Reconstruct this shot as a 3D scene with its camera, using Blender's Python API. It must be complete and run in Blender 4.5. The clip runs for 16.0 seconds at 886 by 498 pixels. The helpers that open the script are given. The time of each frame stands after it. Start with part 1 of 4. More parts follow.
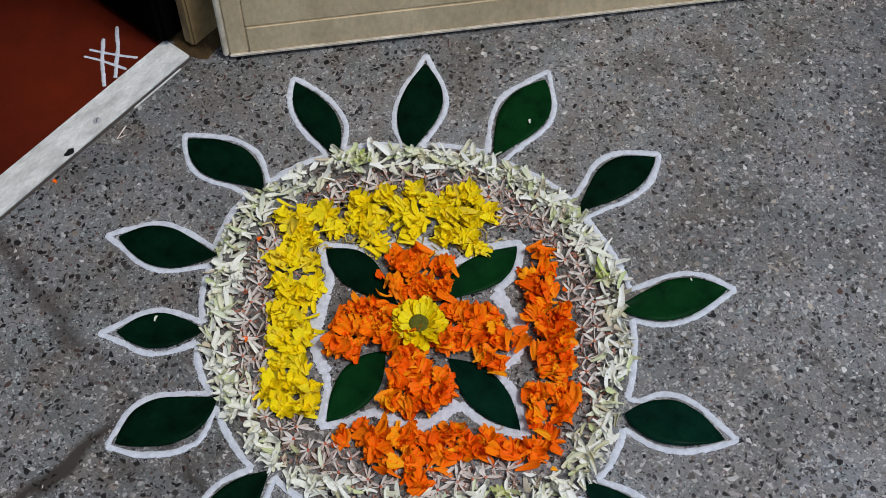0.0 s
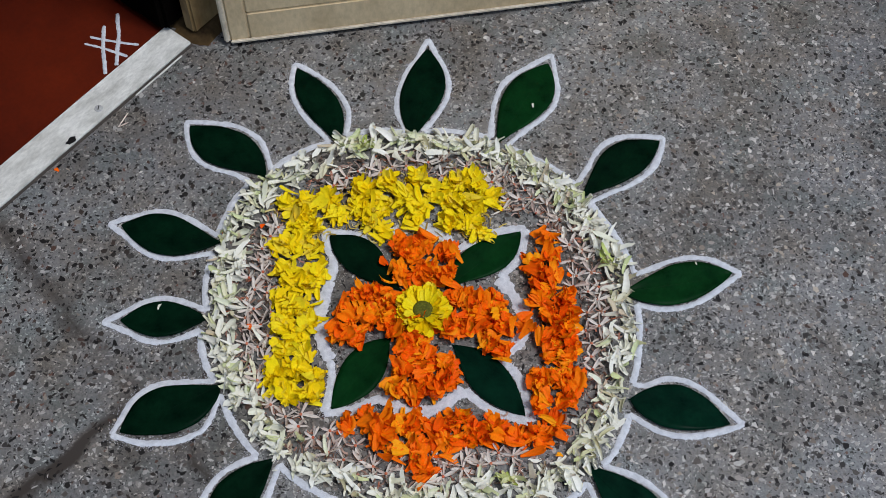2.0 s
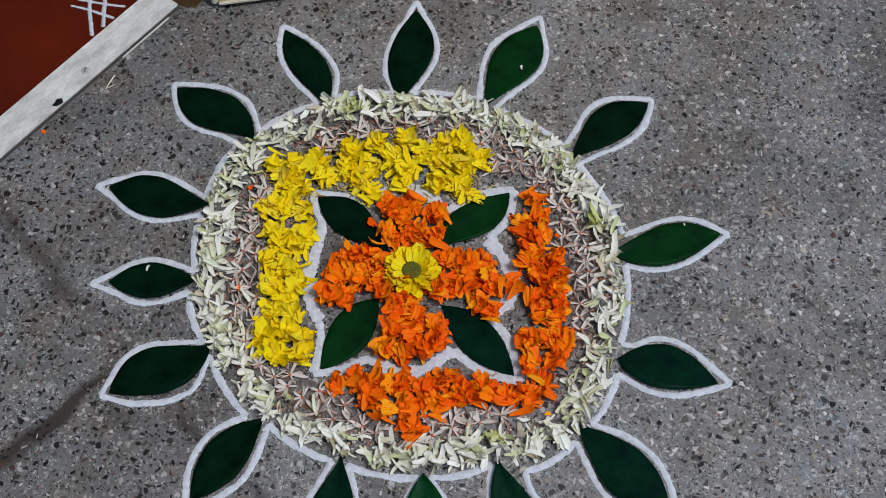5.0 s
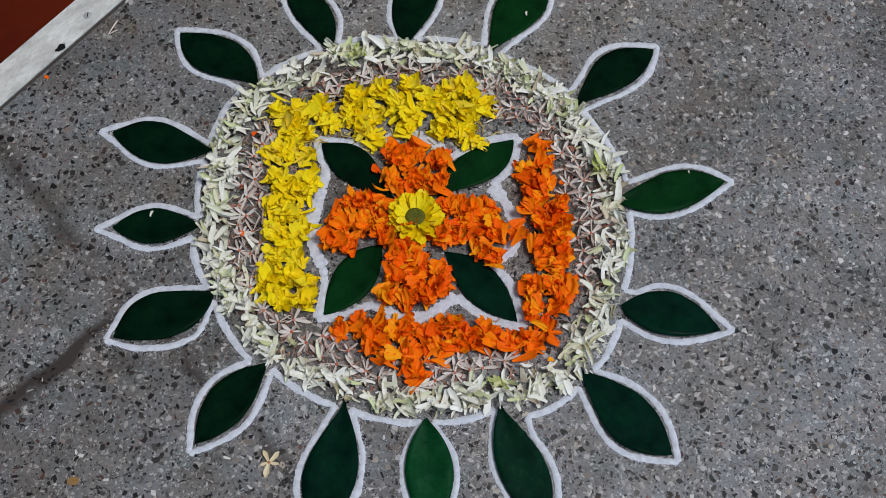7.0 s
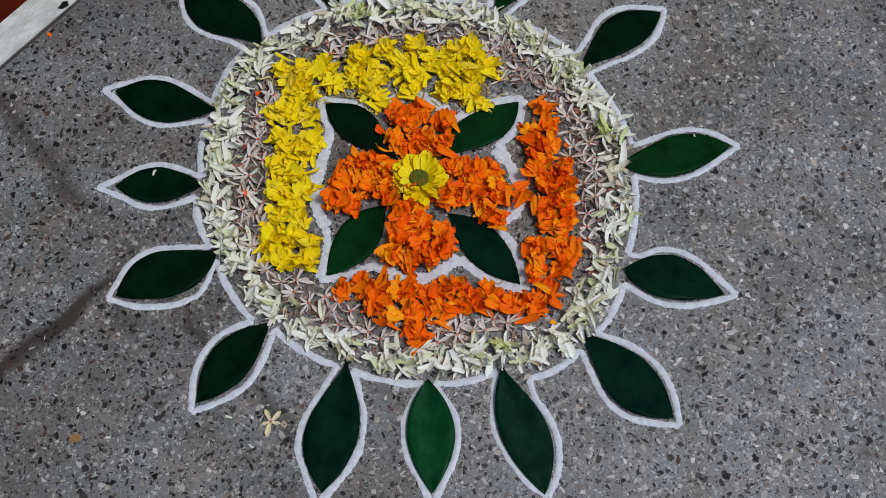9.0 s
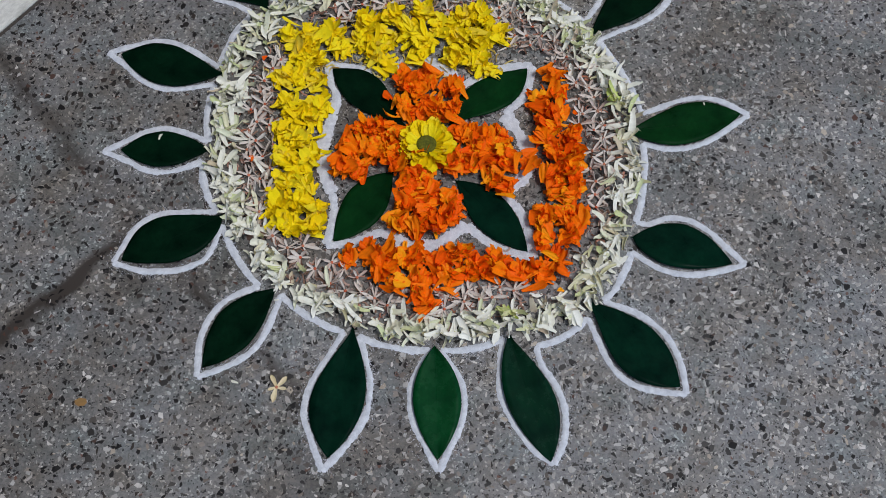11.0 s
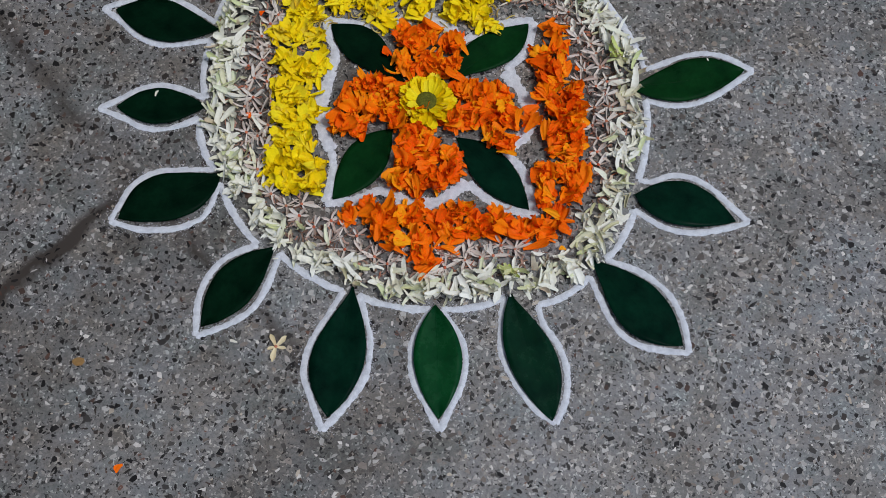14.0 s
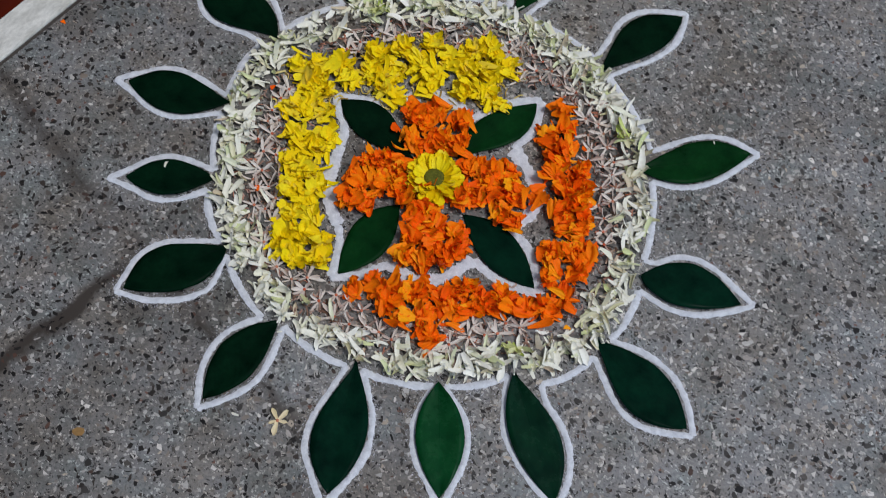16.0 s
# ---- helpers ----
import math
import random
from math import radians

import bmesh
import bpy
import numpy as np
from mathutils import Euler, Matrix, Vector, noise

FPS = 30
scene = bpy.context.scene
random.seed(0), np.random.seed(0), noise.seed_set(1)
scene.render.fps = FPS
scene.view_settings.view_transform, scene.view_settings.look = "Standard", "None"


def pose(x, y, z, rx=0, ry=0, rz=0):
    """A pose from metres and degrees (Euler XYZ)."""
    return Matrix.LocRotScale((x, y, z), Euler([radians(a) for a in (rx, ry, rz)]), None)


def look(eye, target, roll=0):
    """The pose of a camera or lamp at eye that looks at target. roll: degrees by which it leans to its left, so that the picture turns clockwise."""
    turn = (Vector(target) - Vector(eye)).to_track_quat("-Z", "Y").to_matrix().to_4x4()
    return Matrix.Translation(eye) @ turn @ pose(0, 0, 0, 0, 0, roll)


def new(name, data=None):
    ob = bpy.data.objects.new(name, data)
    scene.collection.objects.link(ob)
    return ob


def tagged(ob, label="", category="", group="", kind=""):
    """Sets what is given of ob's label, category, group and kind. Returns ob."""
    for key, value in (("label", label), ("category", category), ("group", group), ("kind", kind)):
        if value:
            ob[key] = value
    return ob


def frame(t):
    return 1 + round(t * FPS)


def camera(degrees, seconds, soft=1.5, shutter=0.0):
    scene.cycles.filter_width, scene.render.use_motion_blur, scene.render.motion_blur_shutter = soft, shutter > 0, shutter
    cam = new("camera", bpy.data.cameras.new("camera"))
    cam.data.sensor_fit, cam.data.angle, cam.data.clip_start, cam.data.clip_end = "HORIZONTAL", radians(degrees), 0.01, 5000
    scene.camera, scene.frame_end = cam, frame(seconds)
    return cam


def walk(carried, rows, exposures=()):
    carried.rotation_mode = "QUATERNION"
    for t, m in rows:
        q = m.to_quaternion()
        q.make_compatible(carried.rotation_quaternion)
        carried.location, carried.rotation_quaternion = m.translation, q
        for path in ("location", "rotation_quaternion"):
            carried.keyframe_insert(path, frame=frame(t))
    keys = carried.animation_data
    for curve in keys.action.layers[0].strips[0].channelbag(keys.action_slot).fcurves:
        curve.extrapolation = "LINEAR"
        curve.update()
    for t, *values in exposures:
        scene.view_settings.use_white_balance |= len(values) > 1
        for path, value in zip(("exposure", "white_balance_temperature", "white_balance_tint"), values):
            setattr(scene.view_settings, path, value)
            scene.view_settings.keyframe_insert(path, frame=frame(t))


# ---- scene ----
from collections import namedtuple

cam = camera(39.53, 16.0, soft=0.85, shutter=0.4)
PATH = [
    (0, (-0.0163, -0.5769, 1.1244), (-0.0049, 0.0610, 0.1081), 1.37),
    (0.5, (-0.0144, -0.5740, 1.1249), (-0.0065, 0.0622, 0.1074), 0.84),
    (1, (-0.0135, -0.5725, 1.1237), (-0.0064, 0.0593, 0.1035), 0.66),
    (1.5, (-0.0132, -0.5722, 1.1233), (-0.0092, 0.0572, 0.1016), 0.56),
    (2, (-0.0151, -0.5719, 1.1219), (-0.0083, 0.0521, 0.0969), 0.60),
    (2.5, (-0.0154, -0.5734, 1.1211), (-0.0060, 0.0497, 0.0956), 0.73),
    (3, (-0.0168, -0.5728, 1.1201), (-0.0064, 0.0446, 0.0911), 0.95),
    (3.5, (-0.0167, -0.5734, 1.1177), (-0.0076, 0.0381, 0.0853), 0.90),
    (4, (-0.0172, -0.5768, 1.1158), (-0.0021, 0.0300, 0.0806), 1.27),
    (4.2, (-0.0154, -0.5790, 1.1156), (0.0026, 0.0275, 0.0803), 1.44),
    (6.3, (-0.0152, -0.5885, 1.1127), (0.0019, -0.0102, 0.0614), 1.55),
    (6.5, (-0.0143, -0.5893, 1.1122), (-0.0001, -0.0170, 0.0575), 1.38),
    (7, (-0.0137, -0.5918, 1.1106), (-0.0007, -0.0273, 0.0517), 1.28),
    (7.5, (-0.0143, -0.5927, 1.1090), (-0.0029, -0.0377, 0.0451), 1.65),
    (8, (-0.0133, -0.5942, 1.1074), (-0.0034, -0.0468, 0.0395), 1.67),
    (8.5, (-0.0130, -0.5950, 1.1059), (-0.0010, -0.0536, 0.0351), 1.69),
    (9, (-0.0126, -0.5962, 1.1041), (-0.0036, -0.0589, 0.0311), 1.49),
    (9.5, (-0.0122, -0.5987, 1.1016), (-0.0043, -0.0671, 0.0258), 1.32),
    (9.7, (-0.0130, -0.6000, 1.1007), (-0.0064, -0.0711, 0.0235), 1.13),
    (12, (-0.0221, -0.5981, 1.0918), (-0.0121, -0.0904, 0.0045), 2.51),
    (12.5, (-0.0240, -0.5973, 1.0887), (-0.0158, -0.0926, 0.0001), 2.29),
    (13, (-0.0256, -0.5962, 1.0854), (-0.0206, -0.0999, -0.0071), 1.98),
    (13.5, (-0.0256, -0.5963, 1.0851), (-0.0140, -0.1029, -0.0087), 2.56),
    (14, (-0.0221, -0.5964, 1.0833), (-0.0098, -0.1173, -0.0168), 2.37),
    (14.5, (-0.0209, -0.5998, 1.0815), (-0.0059, -0.1158, -0.0165), 2.63),
    (15, (-0.0186, -0.6005, 1.0842), (-0.0020, -0.0903, -0.0018), 3.38),
    (15.5, (-0.0247, -0.5949, 1.0876), (-0.0012, -0.0763, 0.0057), 4.42),
    (16, (-0.0260, -0.5910, 1.0862), (-0.0170, -0.0501, 0.0150), 3.15),
]
walk(cam, [(t, look(eye, target, roll)) for t, eye, target, roll in PATH], [(0, -0.10), (4, -0.13), (7, -0.17), (16, -0.21)])

# ---------------------------------------------------------------- light
SUN_EL, SUN_AZ = 66.0, 120.0          # height and compass bearing of the sun, degrees
scene.view_settings.exposure = 0.0
world = bpy.data.worlds.new("sky")
scene.world = world
world.use_nodes = True
wn = world.node_tree.nodes
sky = wn.new("ShaderNodeTexSky")
sky.sky_type = "NISHITA"
sky.sun_disc = False
sky.sun_elevation, sky.sun_rotation = radians(SUN_EL), radians(SUN_AZ)
wn["Background"].inputs["Strength"].default_value = 0.13
world.node_tree.links.new(sky.outputs["Color"], wn["Background"].inputs["Color"])
sun = new("sun", bpy.data.lights.new("sun", "SUN"))
sun.data.energy, sun.data.angle, sun.data.color = 2.2, radians(16), (0.945, 0.957, 1.0)
az, el = radians(SUN_AZ), radians(SUN_EL)
sun.matrix_world = look((3 * math.sin(az) * math.cos(el), 3 * math.cos(az) * math.cos(el), 3 * math.sin(el)), (0, 0, 0))


# ---------------------------------------------------------------- materials
def material(name, rough=0.5, spec=0.5, metal=0.0):
    m = bpy.data.materials.new(name)
    m.use_nodes = True
    b = m.node_tree.nodes["Principled BSDF"]
    b.inputs["Roughness"].default_value = rough
    b.inputs["Specular IOR Level"].default_value = spec
    b.inputs["Metallic"].default_value = metal
    return m, m.node_tree.nodes, m.node_tree.links, b


def coords(nodes):
    return nodes.new("ShaderNodeTexCoord").outputs["Object"]


def noise_tex(nodes, links, vec, scale, detail=4.0, rough=0.6):
    n = nodes.new("ShaderNodeTexNoise")
    n.inputs["Scale"].default_value, n.inputs["Detail"].default_value, n.inputs["Roughness"].default_value = scale, detail, rough
    links.new(vec, n.inputs["Vector"])
    return n.outputs["Fac"]


def ramp(nodes, links, fac, stops, step=False):
    r = nodes.new("ShaderNodeValToRGB")
    if step:
        r.color_ramp.interpolation = "CONSTANT"
    e = r.color_ramp.elements
    while len(e) < len(stops):
        e.new(0.5)
    for k, (p, c) in enumerate(stops):
        e[k].position, e[k].color = p, (*c, 1)
    links.new(fac, r.inputs["Fac"])
    return r.outputs["Color"]


def mix(nodes, links, fac, a, b, kind="MIX"):
    n = nodes.new("ShaderNodeMix")
    n.data_type, n.blend_type = "RGBA", kind
    for sock, v in ((n.inputs[0], fac), (n.inputs[6], a), (n.inputs[7], b)):
        if isinstance(v, (int, float)):
            sock.default_value = v
        elif isinstance(v, tuple):
            sock.default_value = (*v, 1)
        else:
            links.new(v, sock)
    return n.outputs[2]


def bump(nodes, links, bsdf, height, strength, distance):
    n = nodes.new("ShaderNodeBump")
    n.inputs["Strength"].default_value, n.inputs["Distance"].default_value = strength, distance
    links.new(height, n.inputs["Height"])
    links.new(n.outputs["Normal"], bsdf.inputs["Normal"])


def calc(nodes, links, kind, a, b=0.0, c=None):
    n = nodes.new("ShaderNodeMath")
    n.operation = kind
    for k, v in enumerate((a, b) if c is None else (a, b, c)):
        if isinstance(v, (int, float)):
            n.inputs[k].default_value = v
        else:
            links.new(v, n.inputs[k])
    return n.outputs[0]


def dirt_line(nodes, links, xyz, wobble, start, end, width, depth):
    """How dirty a floor joint from start to end is at a place: soft-edged, uneven along its length."""
    d = (Vector(end) - Vector(start)).normalized()
    length = (Vector(end) - Vector(start)).length
    px, py = calc(nodes, links, "SUBTRACT", xyz[0], start[0]), calc(nodes, links, "SUBTRACT", xyz[1], start[1])
    across = calc(nodes, links, "ADD", calc(nodes, links, "MULTIPLY", px, -d.y), calc(nodes, links, "MULTIPLY", py, d.x))
    along = calc(nodes, links, "ADD", calc(nodes, links, "MULTIPLY", px, d.x), calc(nodes, links, "MULTIPLY", py, d.y))
    across = calc(nodes, links, "ADD", across, calc(nodes, links, "MULTIPLY", calc(nodes, links, "SUBTRACT", wobble, 0.5), 0.03))
    near = calc(nodes, links, "SUBTRACT", 1.0, calc(nodes, links, "DIVIDE", calc(nodes, links, "ABSOLUTE", across), width))
    near = calc(nodes, links, "MAXIMUM", near, 0.0)
    ends = calc(nodes, links, "MULTIPLY", calc(nodes, links, "GREATER_THAN", along, 0.0), calc(nodes, links, "LESS_THAN", along, length))
    fade = calc(nodes, links, "MINIMUM", 1.0, calc(nodes, links, "MULTIPLY", calc(nodes, links, "SUBTRACT", length, along), 14.0))
    uneven = calc(nodes, links, "MULTIPLY", wobble, 2.0 * depth)
    return calc(nodes, links, "MAXIMUM", 0.0, calc(nodes, links, "MULTIPLY", calc(nodes, links, "MULTIPLY", near, ends), calc(nodes, links, "MULTIPLY", fade, uneven)))


def terrazzo():
    m, n, l, b = material("terrazzo", 0.42, 0.45)
    v = coords(n)
    big = noise_tex(n, l, v, 2.3, 5, 0.6)
    base = ramp(n, l, big, [(0.3, (0.142, 0.138, 0.131)), (0.5, (0.180, 0.177, 0.170)), (0.7, (0.210, 0.208, 0.203))])
    fine = noise_tex(n, l, v, 300, 5, 0.8)
    base = mix(n, l, 0.5, base, ramp(n, l, fine, [(0.34, (0.08, 0.08, 0.09)), (0.5, (0.5, 0.5, 0.5)), (0.66, (0.92, 0.91, 0.89))]), "OVERLAY")
    warp = n.new("ShaderNodeVectorMath")
    warp.operation = "MULTIPLY_ADD"
    wob = n.new("ShaderNodeTexNoise")
    wob.inputs["Scale"].default_value = 240
    l.new(v, wob.inputs["Vector"])
    l.new(wob.outputs["Color"], warp.inputs[0])
    warp.inputs[1].default_value = (0.0075, 0.0075, 0.0075)
    l.new(v, warp.inputs[2])
    for scale, cut, stops in (
        (230, 0.40, [(0.0, (0.030, 0.029, 0.028)), (0.25, (0.40, 0.39, 0.365)), (0.5, (0.13, 0.12, 0.11)), (0.7, (0.28, 0.265, 0.245)), (0.96, (0.15, 0.075, 0.055))]),
        (400, 0.44, [(0.0, (0.040, 0.038, 0.037)), (0.35, (0.44, 0.43, 0.40)), (0.65, (0.22, 0.21, 0.195))]),
    ):
        vo = n.new("ShaderNodeTexVoronoi")
        vo.inputs["Scale"].default_value = scale
        l.new(warp.outputs[0], vo.inputs["Vector"])
        sep = n.new("ShaderNodeSeparateColor")
        l.new(vo.outputs["Color"], sep.inputs["Color"])
        chip = ramp(n, l, sep.outputs["Red"], stops, True)
        inside = n.new("ShaderNodeMath")
        inside.operation = "LESS_THAN"
        inside.inputs[1].default_value = cut
        l.new(vo.outputs["Distance"], inside.inputs[0])
        some = n.new("ShaderNodeMath")
        some.operation = "LESS_THAN"
        some.inputs[1].default_value = 0.48
        l.new(sep.outputs["Green"], some.inputs[0])
        both = n.new("ShaderNodeMath")
        both.operation = "MULTIPLY"
        l.new(inside.outputs[0], both.inputs[0])
        l.new(some.outputs[0], both.inputs[1])
        base = mix(n, l, both.outputs[0], base, chip)
    stain = noise_tex(n, l, v, 5.5, 6, 0.65)
    base = mix(n, l, 0.6, base, ramp(n, l, stain, [(0.36, (0.50, 0.47, 0.45)), (0.58, (1, 1, 1))]), "MULTIPLY")
    hue = noise_tex(n, l, v, 20, 4, 0.65)
    base = mix(n, l, 0.75, base, ramp(n, l, hue, [(0.36, (1.0, 0.93, 0.84)), (0.5, (1, 1, 1)), (0.64, (0.88, 0.99, 1.0))]), "MULTIPLY")
    patch = noise_tex(n, l, v, 17, 5, 0.6)
    base = mix(n, l, 0.65, base, ramp(n, l, patch, [(0.34, (0.60, 0.53, 0.45)), (0.5, (0.98, 0.96, 0.94)), (0.66, (1.06, 1.06, 1.10))]), "MULTIPLY")
    sep = n.new("ShaderNodeSeparateXYZ")
    l.new(v, sep.inputs[0])
    xyz = (sep.outputs[0], sep.outputs[1])
    wobble = noise_tex(n, l, v, 21, 4, 0.6)
    for start, end, width, depth in (((-0.62, -0.388), (-0.300, -0.048), 0.0135, 1.5), ((-0.62, 0.30), (-0.33, -0.045), 0.017, 0.75), ((-0.33, -0.045), (-0.10, -0.275), 0.013, 0.85), ((0.36, 0.006), (0.62, -0.13), 0.011, 0.45)):
        base = mix(n, l, dirt_line(n, l, xyz, wobble, start, end, width, depth), base, (0.040, 0.032, 0.026))
    l.new(base, b.inputs["Base Color"])
    l.new(ramp(n, l, stain, [(0.3, (0.34,) * 3), (0.7, (0.55,) * 3)]), b.inputs["Roughness"])
    bump(n, l, b, fine, 0.12, 0.0006)
    return m


def by_random(name, stops, rough, spec, island=False, grain=300, sub=0.0):
    """A material whose colour differs from piece to piece, with a fine grain over it."""
    m, n, l, b = material(name, rough, spec)
    src = n.new("ShaderNodeNewGeometry").outputs["Random Per Island"] if island else n.new("ShaderNodeObjectInfo").outputs["Random"]
    col = ramp(n, l, src, stops)
    g = noise_tex(n, l, coords(n), grain, 4, 0.65)
    col = mix(n, l, 0.35 if sub else 0.6, col, ramp(n, l, g, [(0.3, (0.70, 0.68, 0.66)), (0.6, (1.0, 1.0, 1.0))]), "MULTIPLY")
    l.new(col, b.inputs["Base Color"])
    if sub:
        # thin petals let light through
        thin = n.new("ShaderNodeBsdfTranslucent")
        l.new(col, thin.inputs["Color"])
        both = n.new("ShaderNodeMixShader")
        both.inputs[0].default_value = sub
        l.new(b.outputs[0], both.inputs[1])
        l.new(thin.outputs[0], both.inputs[2])
        l.new(both.outputs[0], n["Material Output"].inputs["Surface"])
    bump(n, l, b, g, 0.25, 0.0006)
    return m


def plain(name, dark, light, rough, spec=0.5, scale=8, grain=200, depth=0.0005, stretch=(1, 1, 1)):
    """A surface mottled between two colours, with grain and relief."""
    m, n, l, b = material(name, rough, spec)
    mp = n.new("ShaderNodeMapping")
    mp.inputs["Scale"].default_value = stretch
    l.new(coords(n), mp.inputs["Vector"])
    v = mp.outputs["Vector"]
    col = ramp(n, l, noise_tex(n, l, v, scale, 6, 0.62), [(0.3, dark), (0.7, light)])
    g = noise_tex(n, l, v, grain, 4, 0.7)
    col = mix(n, l, 0.5, col, ramp(n, l, g, [(0.3, (0.6,) * 3), (0.6, (1,) * 3)]), "MULTIPLY")
    l.new(col, b.inputs["Base Color"])
    bump(n, l, b, g, 0.3, depth)
    return m


CREAM = [(0.0, (0.72, 0.69, 0.47)), (0.3, (0.87, 0.86, 0.77)), (0.7, (0.81, 0.80, 0.67)), (0.88, (0.60, 0.66, 0.33)), (1.0, (0.60, 0.48, 0.36))]
YELLOW = [(0.0, (0.90, 0.62, 0.003)), (0.5, (0.92, 0.73, 0.006)), (0.85, (0.91, 0.75, 0.02)), (1.0, (0.80, 0.58, 0.05))]
ORANGE = [(0.0, (0.92, 0.11, 0.001)), (0.4, (0.97, 0.18, 0.002)), (0.8, (0.99, 0.24, 0.002)), (1.0, (0.99, 0.40, 0.006))]
DARK_STONE = [(0.0, (0.008, 0.0078, 0.0078)), (0.55, (0.020, 0.018, 0.017)), (0.9, (0.050, 0.040, 0.034)), (1.0, (0.10, 0.054, 0.04))]
PALE_STONE = [(0.0, (0.66, 0.63, 0.58)), (0.25, (0.42, 0.39, 0.36)), (0.55, (0.25, 0.215, 0.185)), (0.8, (0.15, 0.12, 0.10)), (1.0, (0.50, 0.43, 0.34))]
M = {
    "terrazzo": terrazzo(),
    "dark_chip": by_random("dark_stone_chip", DARK_STONE, 0.45, 0.2, True),
    "dark_single": by_random("dark_stone", DARK_STONE, 0.45, 0.2),
    "grey_chip": by_random("grey_stone_chip", [(0.0, (0.026, 0.024, 0.022)), (0.35, (0.060, 0.055, 0.050)), (0.6, (0.11, 0.095, 0.082)), (0.75, (0.34, 0.325, 0.30)), (1.0, (0.46, 0.44, 0.41))], 0.45, 0.3, True),
    "light_chip": by_random("light_stone_chip", PALE_STONE, 0.45, 0.3, True),
    "light_single": by_random("pale_stone", PALE_STONE, 0.45, 0.3),
    "flour": plain("rice_flour", (0.52, 0.54, 0.58), (0.745, 0.765, 0.795), 0.95, 0.1, 170, 1100, 0.0014),
    "speck": plain("flour_dust", (0.521, 0.529, 0.571), (0.672, 0.672, 0.706), 0.95, 0.1, 60, 900, 0.0003),
    "cream": by_random("cream_petal", CREAM, 0.55, 0.3, sub=0.08),
    "cream_i": by_random("cream_petal_heap", CREAM, 0.55, 0.3, True, sub=0.08),
    "yellow": by_random("yellow_petal", YELLOW, 0.6, 0.12, sub=0.07),
    "yellow_i": by_random("yellow_petal_heap", YELLOW, 0.6, 0.12, True, sub=0.07),
    "orange": by_random("orange_petal", ORANGE, 0.6, 0.12, sub=0.1),
    "orange_i": by_random("orange_petal_heap", ORANGE, 0.6, 0.12, True, sub=0.1),
    "floret": by_random("faded_floret", [(0.0, (0.70, 0.59, 0.51)), (0.4, (0.88, 0.83, 0.75)), (0.8, (0.80, 0.71, 0.63)), (1.0, (0.48, 0.34, 0.28))], 0.6, 0.3, sub=0.25),
    "heart": by_random("floret_heart", [(0.0, (0.55, 0.10, 0.04)), (0.6, (0.62, 0.22, 0.12)), (1.0, (0.40, 0.20, 0.12))], 0.6, 0.3),
    "disc": plain("flower_disc", (0.055, 0.065, 0.008), (0.16, 0.16, 0.015), 0.8, 0.2, 400, 1200, 0.002),
    "red_floor": plain("red_oxide_floor", (0.020, 0.0012, 0.001), (0.135, 0.0140, 0.0026), 0.45, 0.25, 3, 180, 0.0004),
    "sill": plain("white_painted_sill", (0.50, 0.49, 0.44), (0.84, 0.83, 0.77), 0.6, 0.3, 60, 350, 0.0008, (0.5, 1.1, 1)),
    "metal": plain("dull_metal", (0.30, 0.30, 0.29), (0.55, 0.55, 0.53), 0.45, 0.5, 60, 500, 0.0004),
    "door": plain("beige_painted_wood", (0.50, 0.385, 0.225), (0.74, 0.59, 0.37), 0.5, 0.25, 14, 140, 0.0005, (1, 1, 0.5)),
    "door_edge": plain("worn_pale_edge", (0.52, 0.44, 0.32), (0.86, 0.77, 0.61), 0.6, 0.3, 45, 300, 0.001),
    "jamb": plain("brown_wood", (0.15, 0.09, 0.035), (0.40, 0.28, 0.13), 0.6, 0.3, 28, 150, 0.0012, (1, 1, 0.4)),
    # brown of grimy floor, with the shadow by the frame put into it
    "foot": plain("grime_and_shade", (0.016, 0.010, 0.005), (0.13, 0.080, 0.032), 0.85, 0.1, 24, 200, 0.001),
    # near-black colour that stands in for deep shade behind the door frame
    "dark": plain("painted_shade", (0.0020, 0.0015, 0.0015), (0.0040, 0.0030, 0.0026), 1.0, 0.0, 30, 400, 0.001),
    "wall": plain("limewashed_wall", (0.58, 0.54, 0.46), (0.70, 0.67, 0.60), 0.85, 0.2, 3, 120, 0.001),
    "grime": plain("dirt_line", (0.05, 0.042, 0.036), (0.09, 0.076, 0.066), 0.8, 0.2, 40, 500, 0.0006),
    "black": plain("black_hole", (0.006, 0.006, 0.006), (0.012, 0.011, 0.010), 0.7, 0.2, 40, 400, 0.0003),
}


def leaf_material(name, dark, light, gloss=0.045, rough=(0.22, 0.6)):
    m, n, l, b = material(name, 0.34, gloss)
    v = coords(n)
    col = ramp(n, l, noise_tex(n, l, v, 22, 6, 0.65), [(0.36, dark), (0.64, light)])
    g = noise_tex(n, l, v, 260, 4, 0.6)
    col = mix(n, l, 0.4, col, ramp(n, l, g, [(0.3, (0.55,) * 3), (0.6, (1,) * 3)]), "MULTIPLY")
    l.new(col, b.inputs["Base Color"])
    l.new(ramp(n, l, noise_tex(n, l, v, 45, 5, 0.7), [(0.35, (rough[0],) * 3), (0.65, (rough[1],) * 3)]), b.inputs["Roughness"])
    w = n.new("ShaderNodeTexWave")
    w.inputs["Scale"].default_value, w.inputs["Distortion"].default_value, w.inputs["Detail"].default_value = 42, 2.5, 2
    l.new(v, w.inputs["Vector"])
    bump(n, l, b, w.outputs["Fac"], 0.10, 0.0006)
    return m


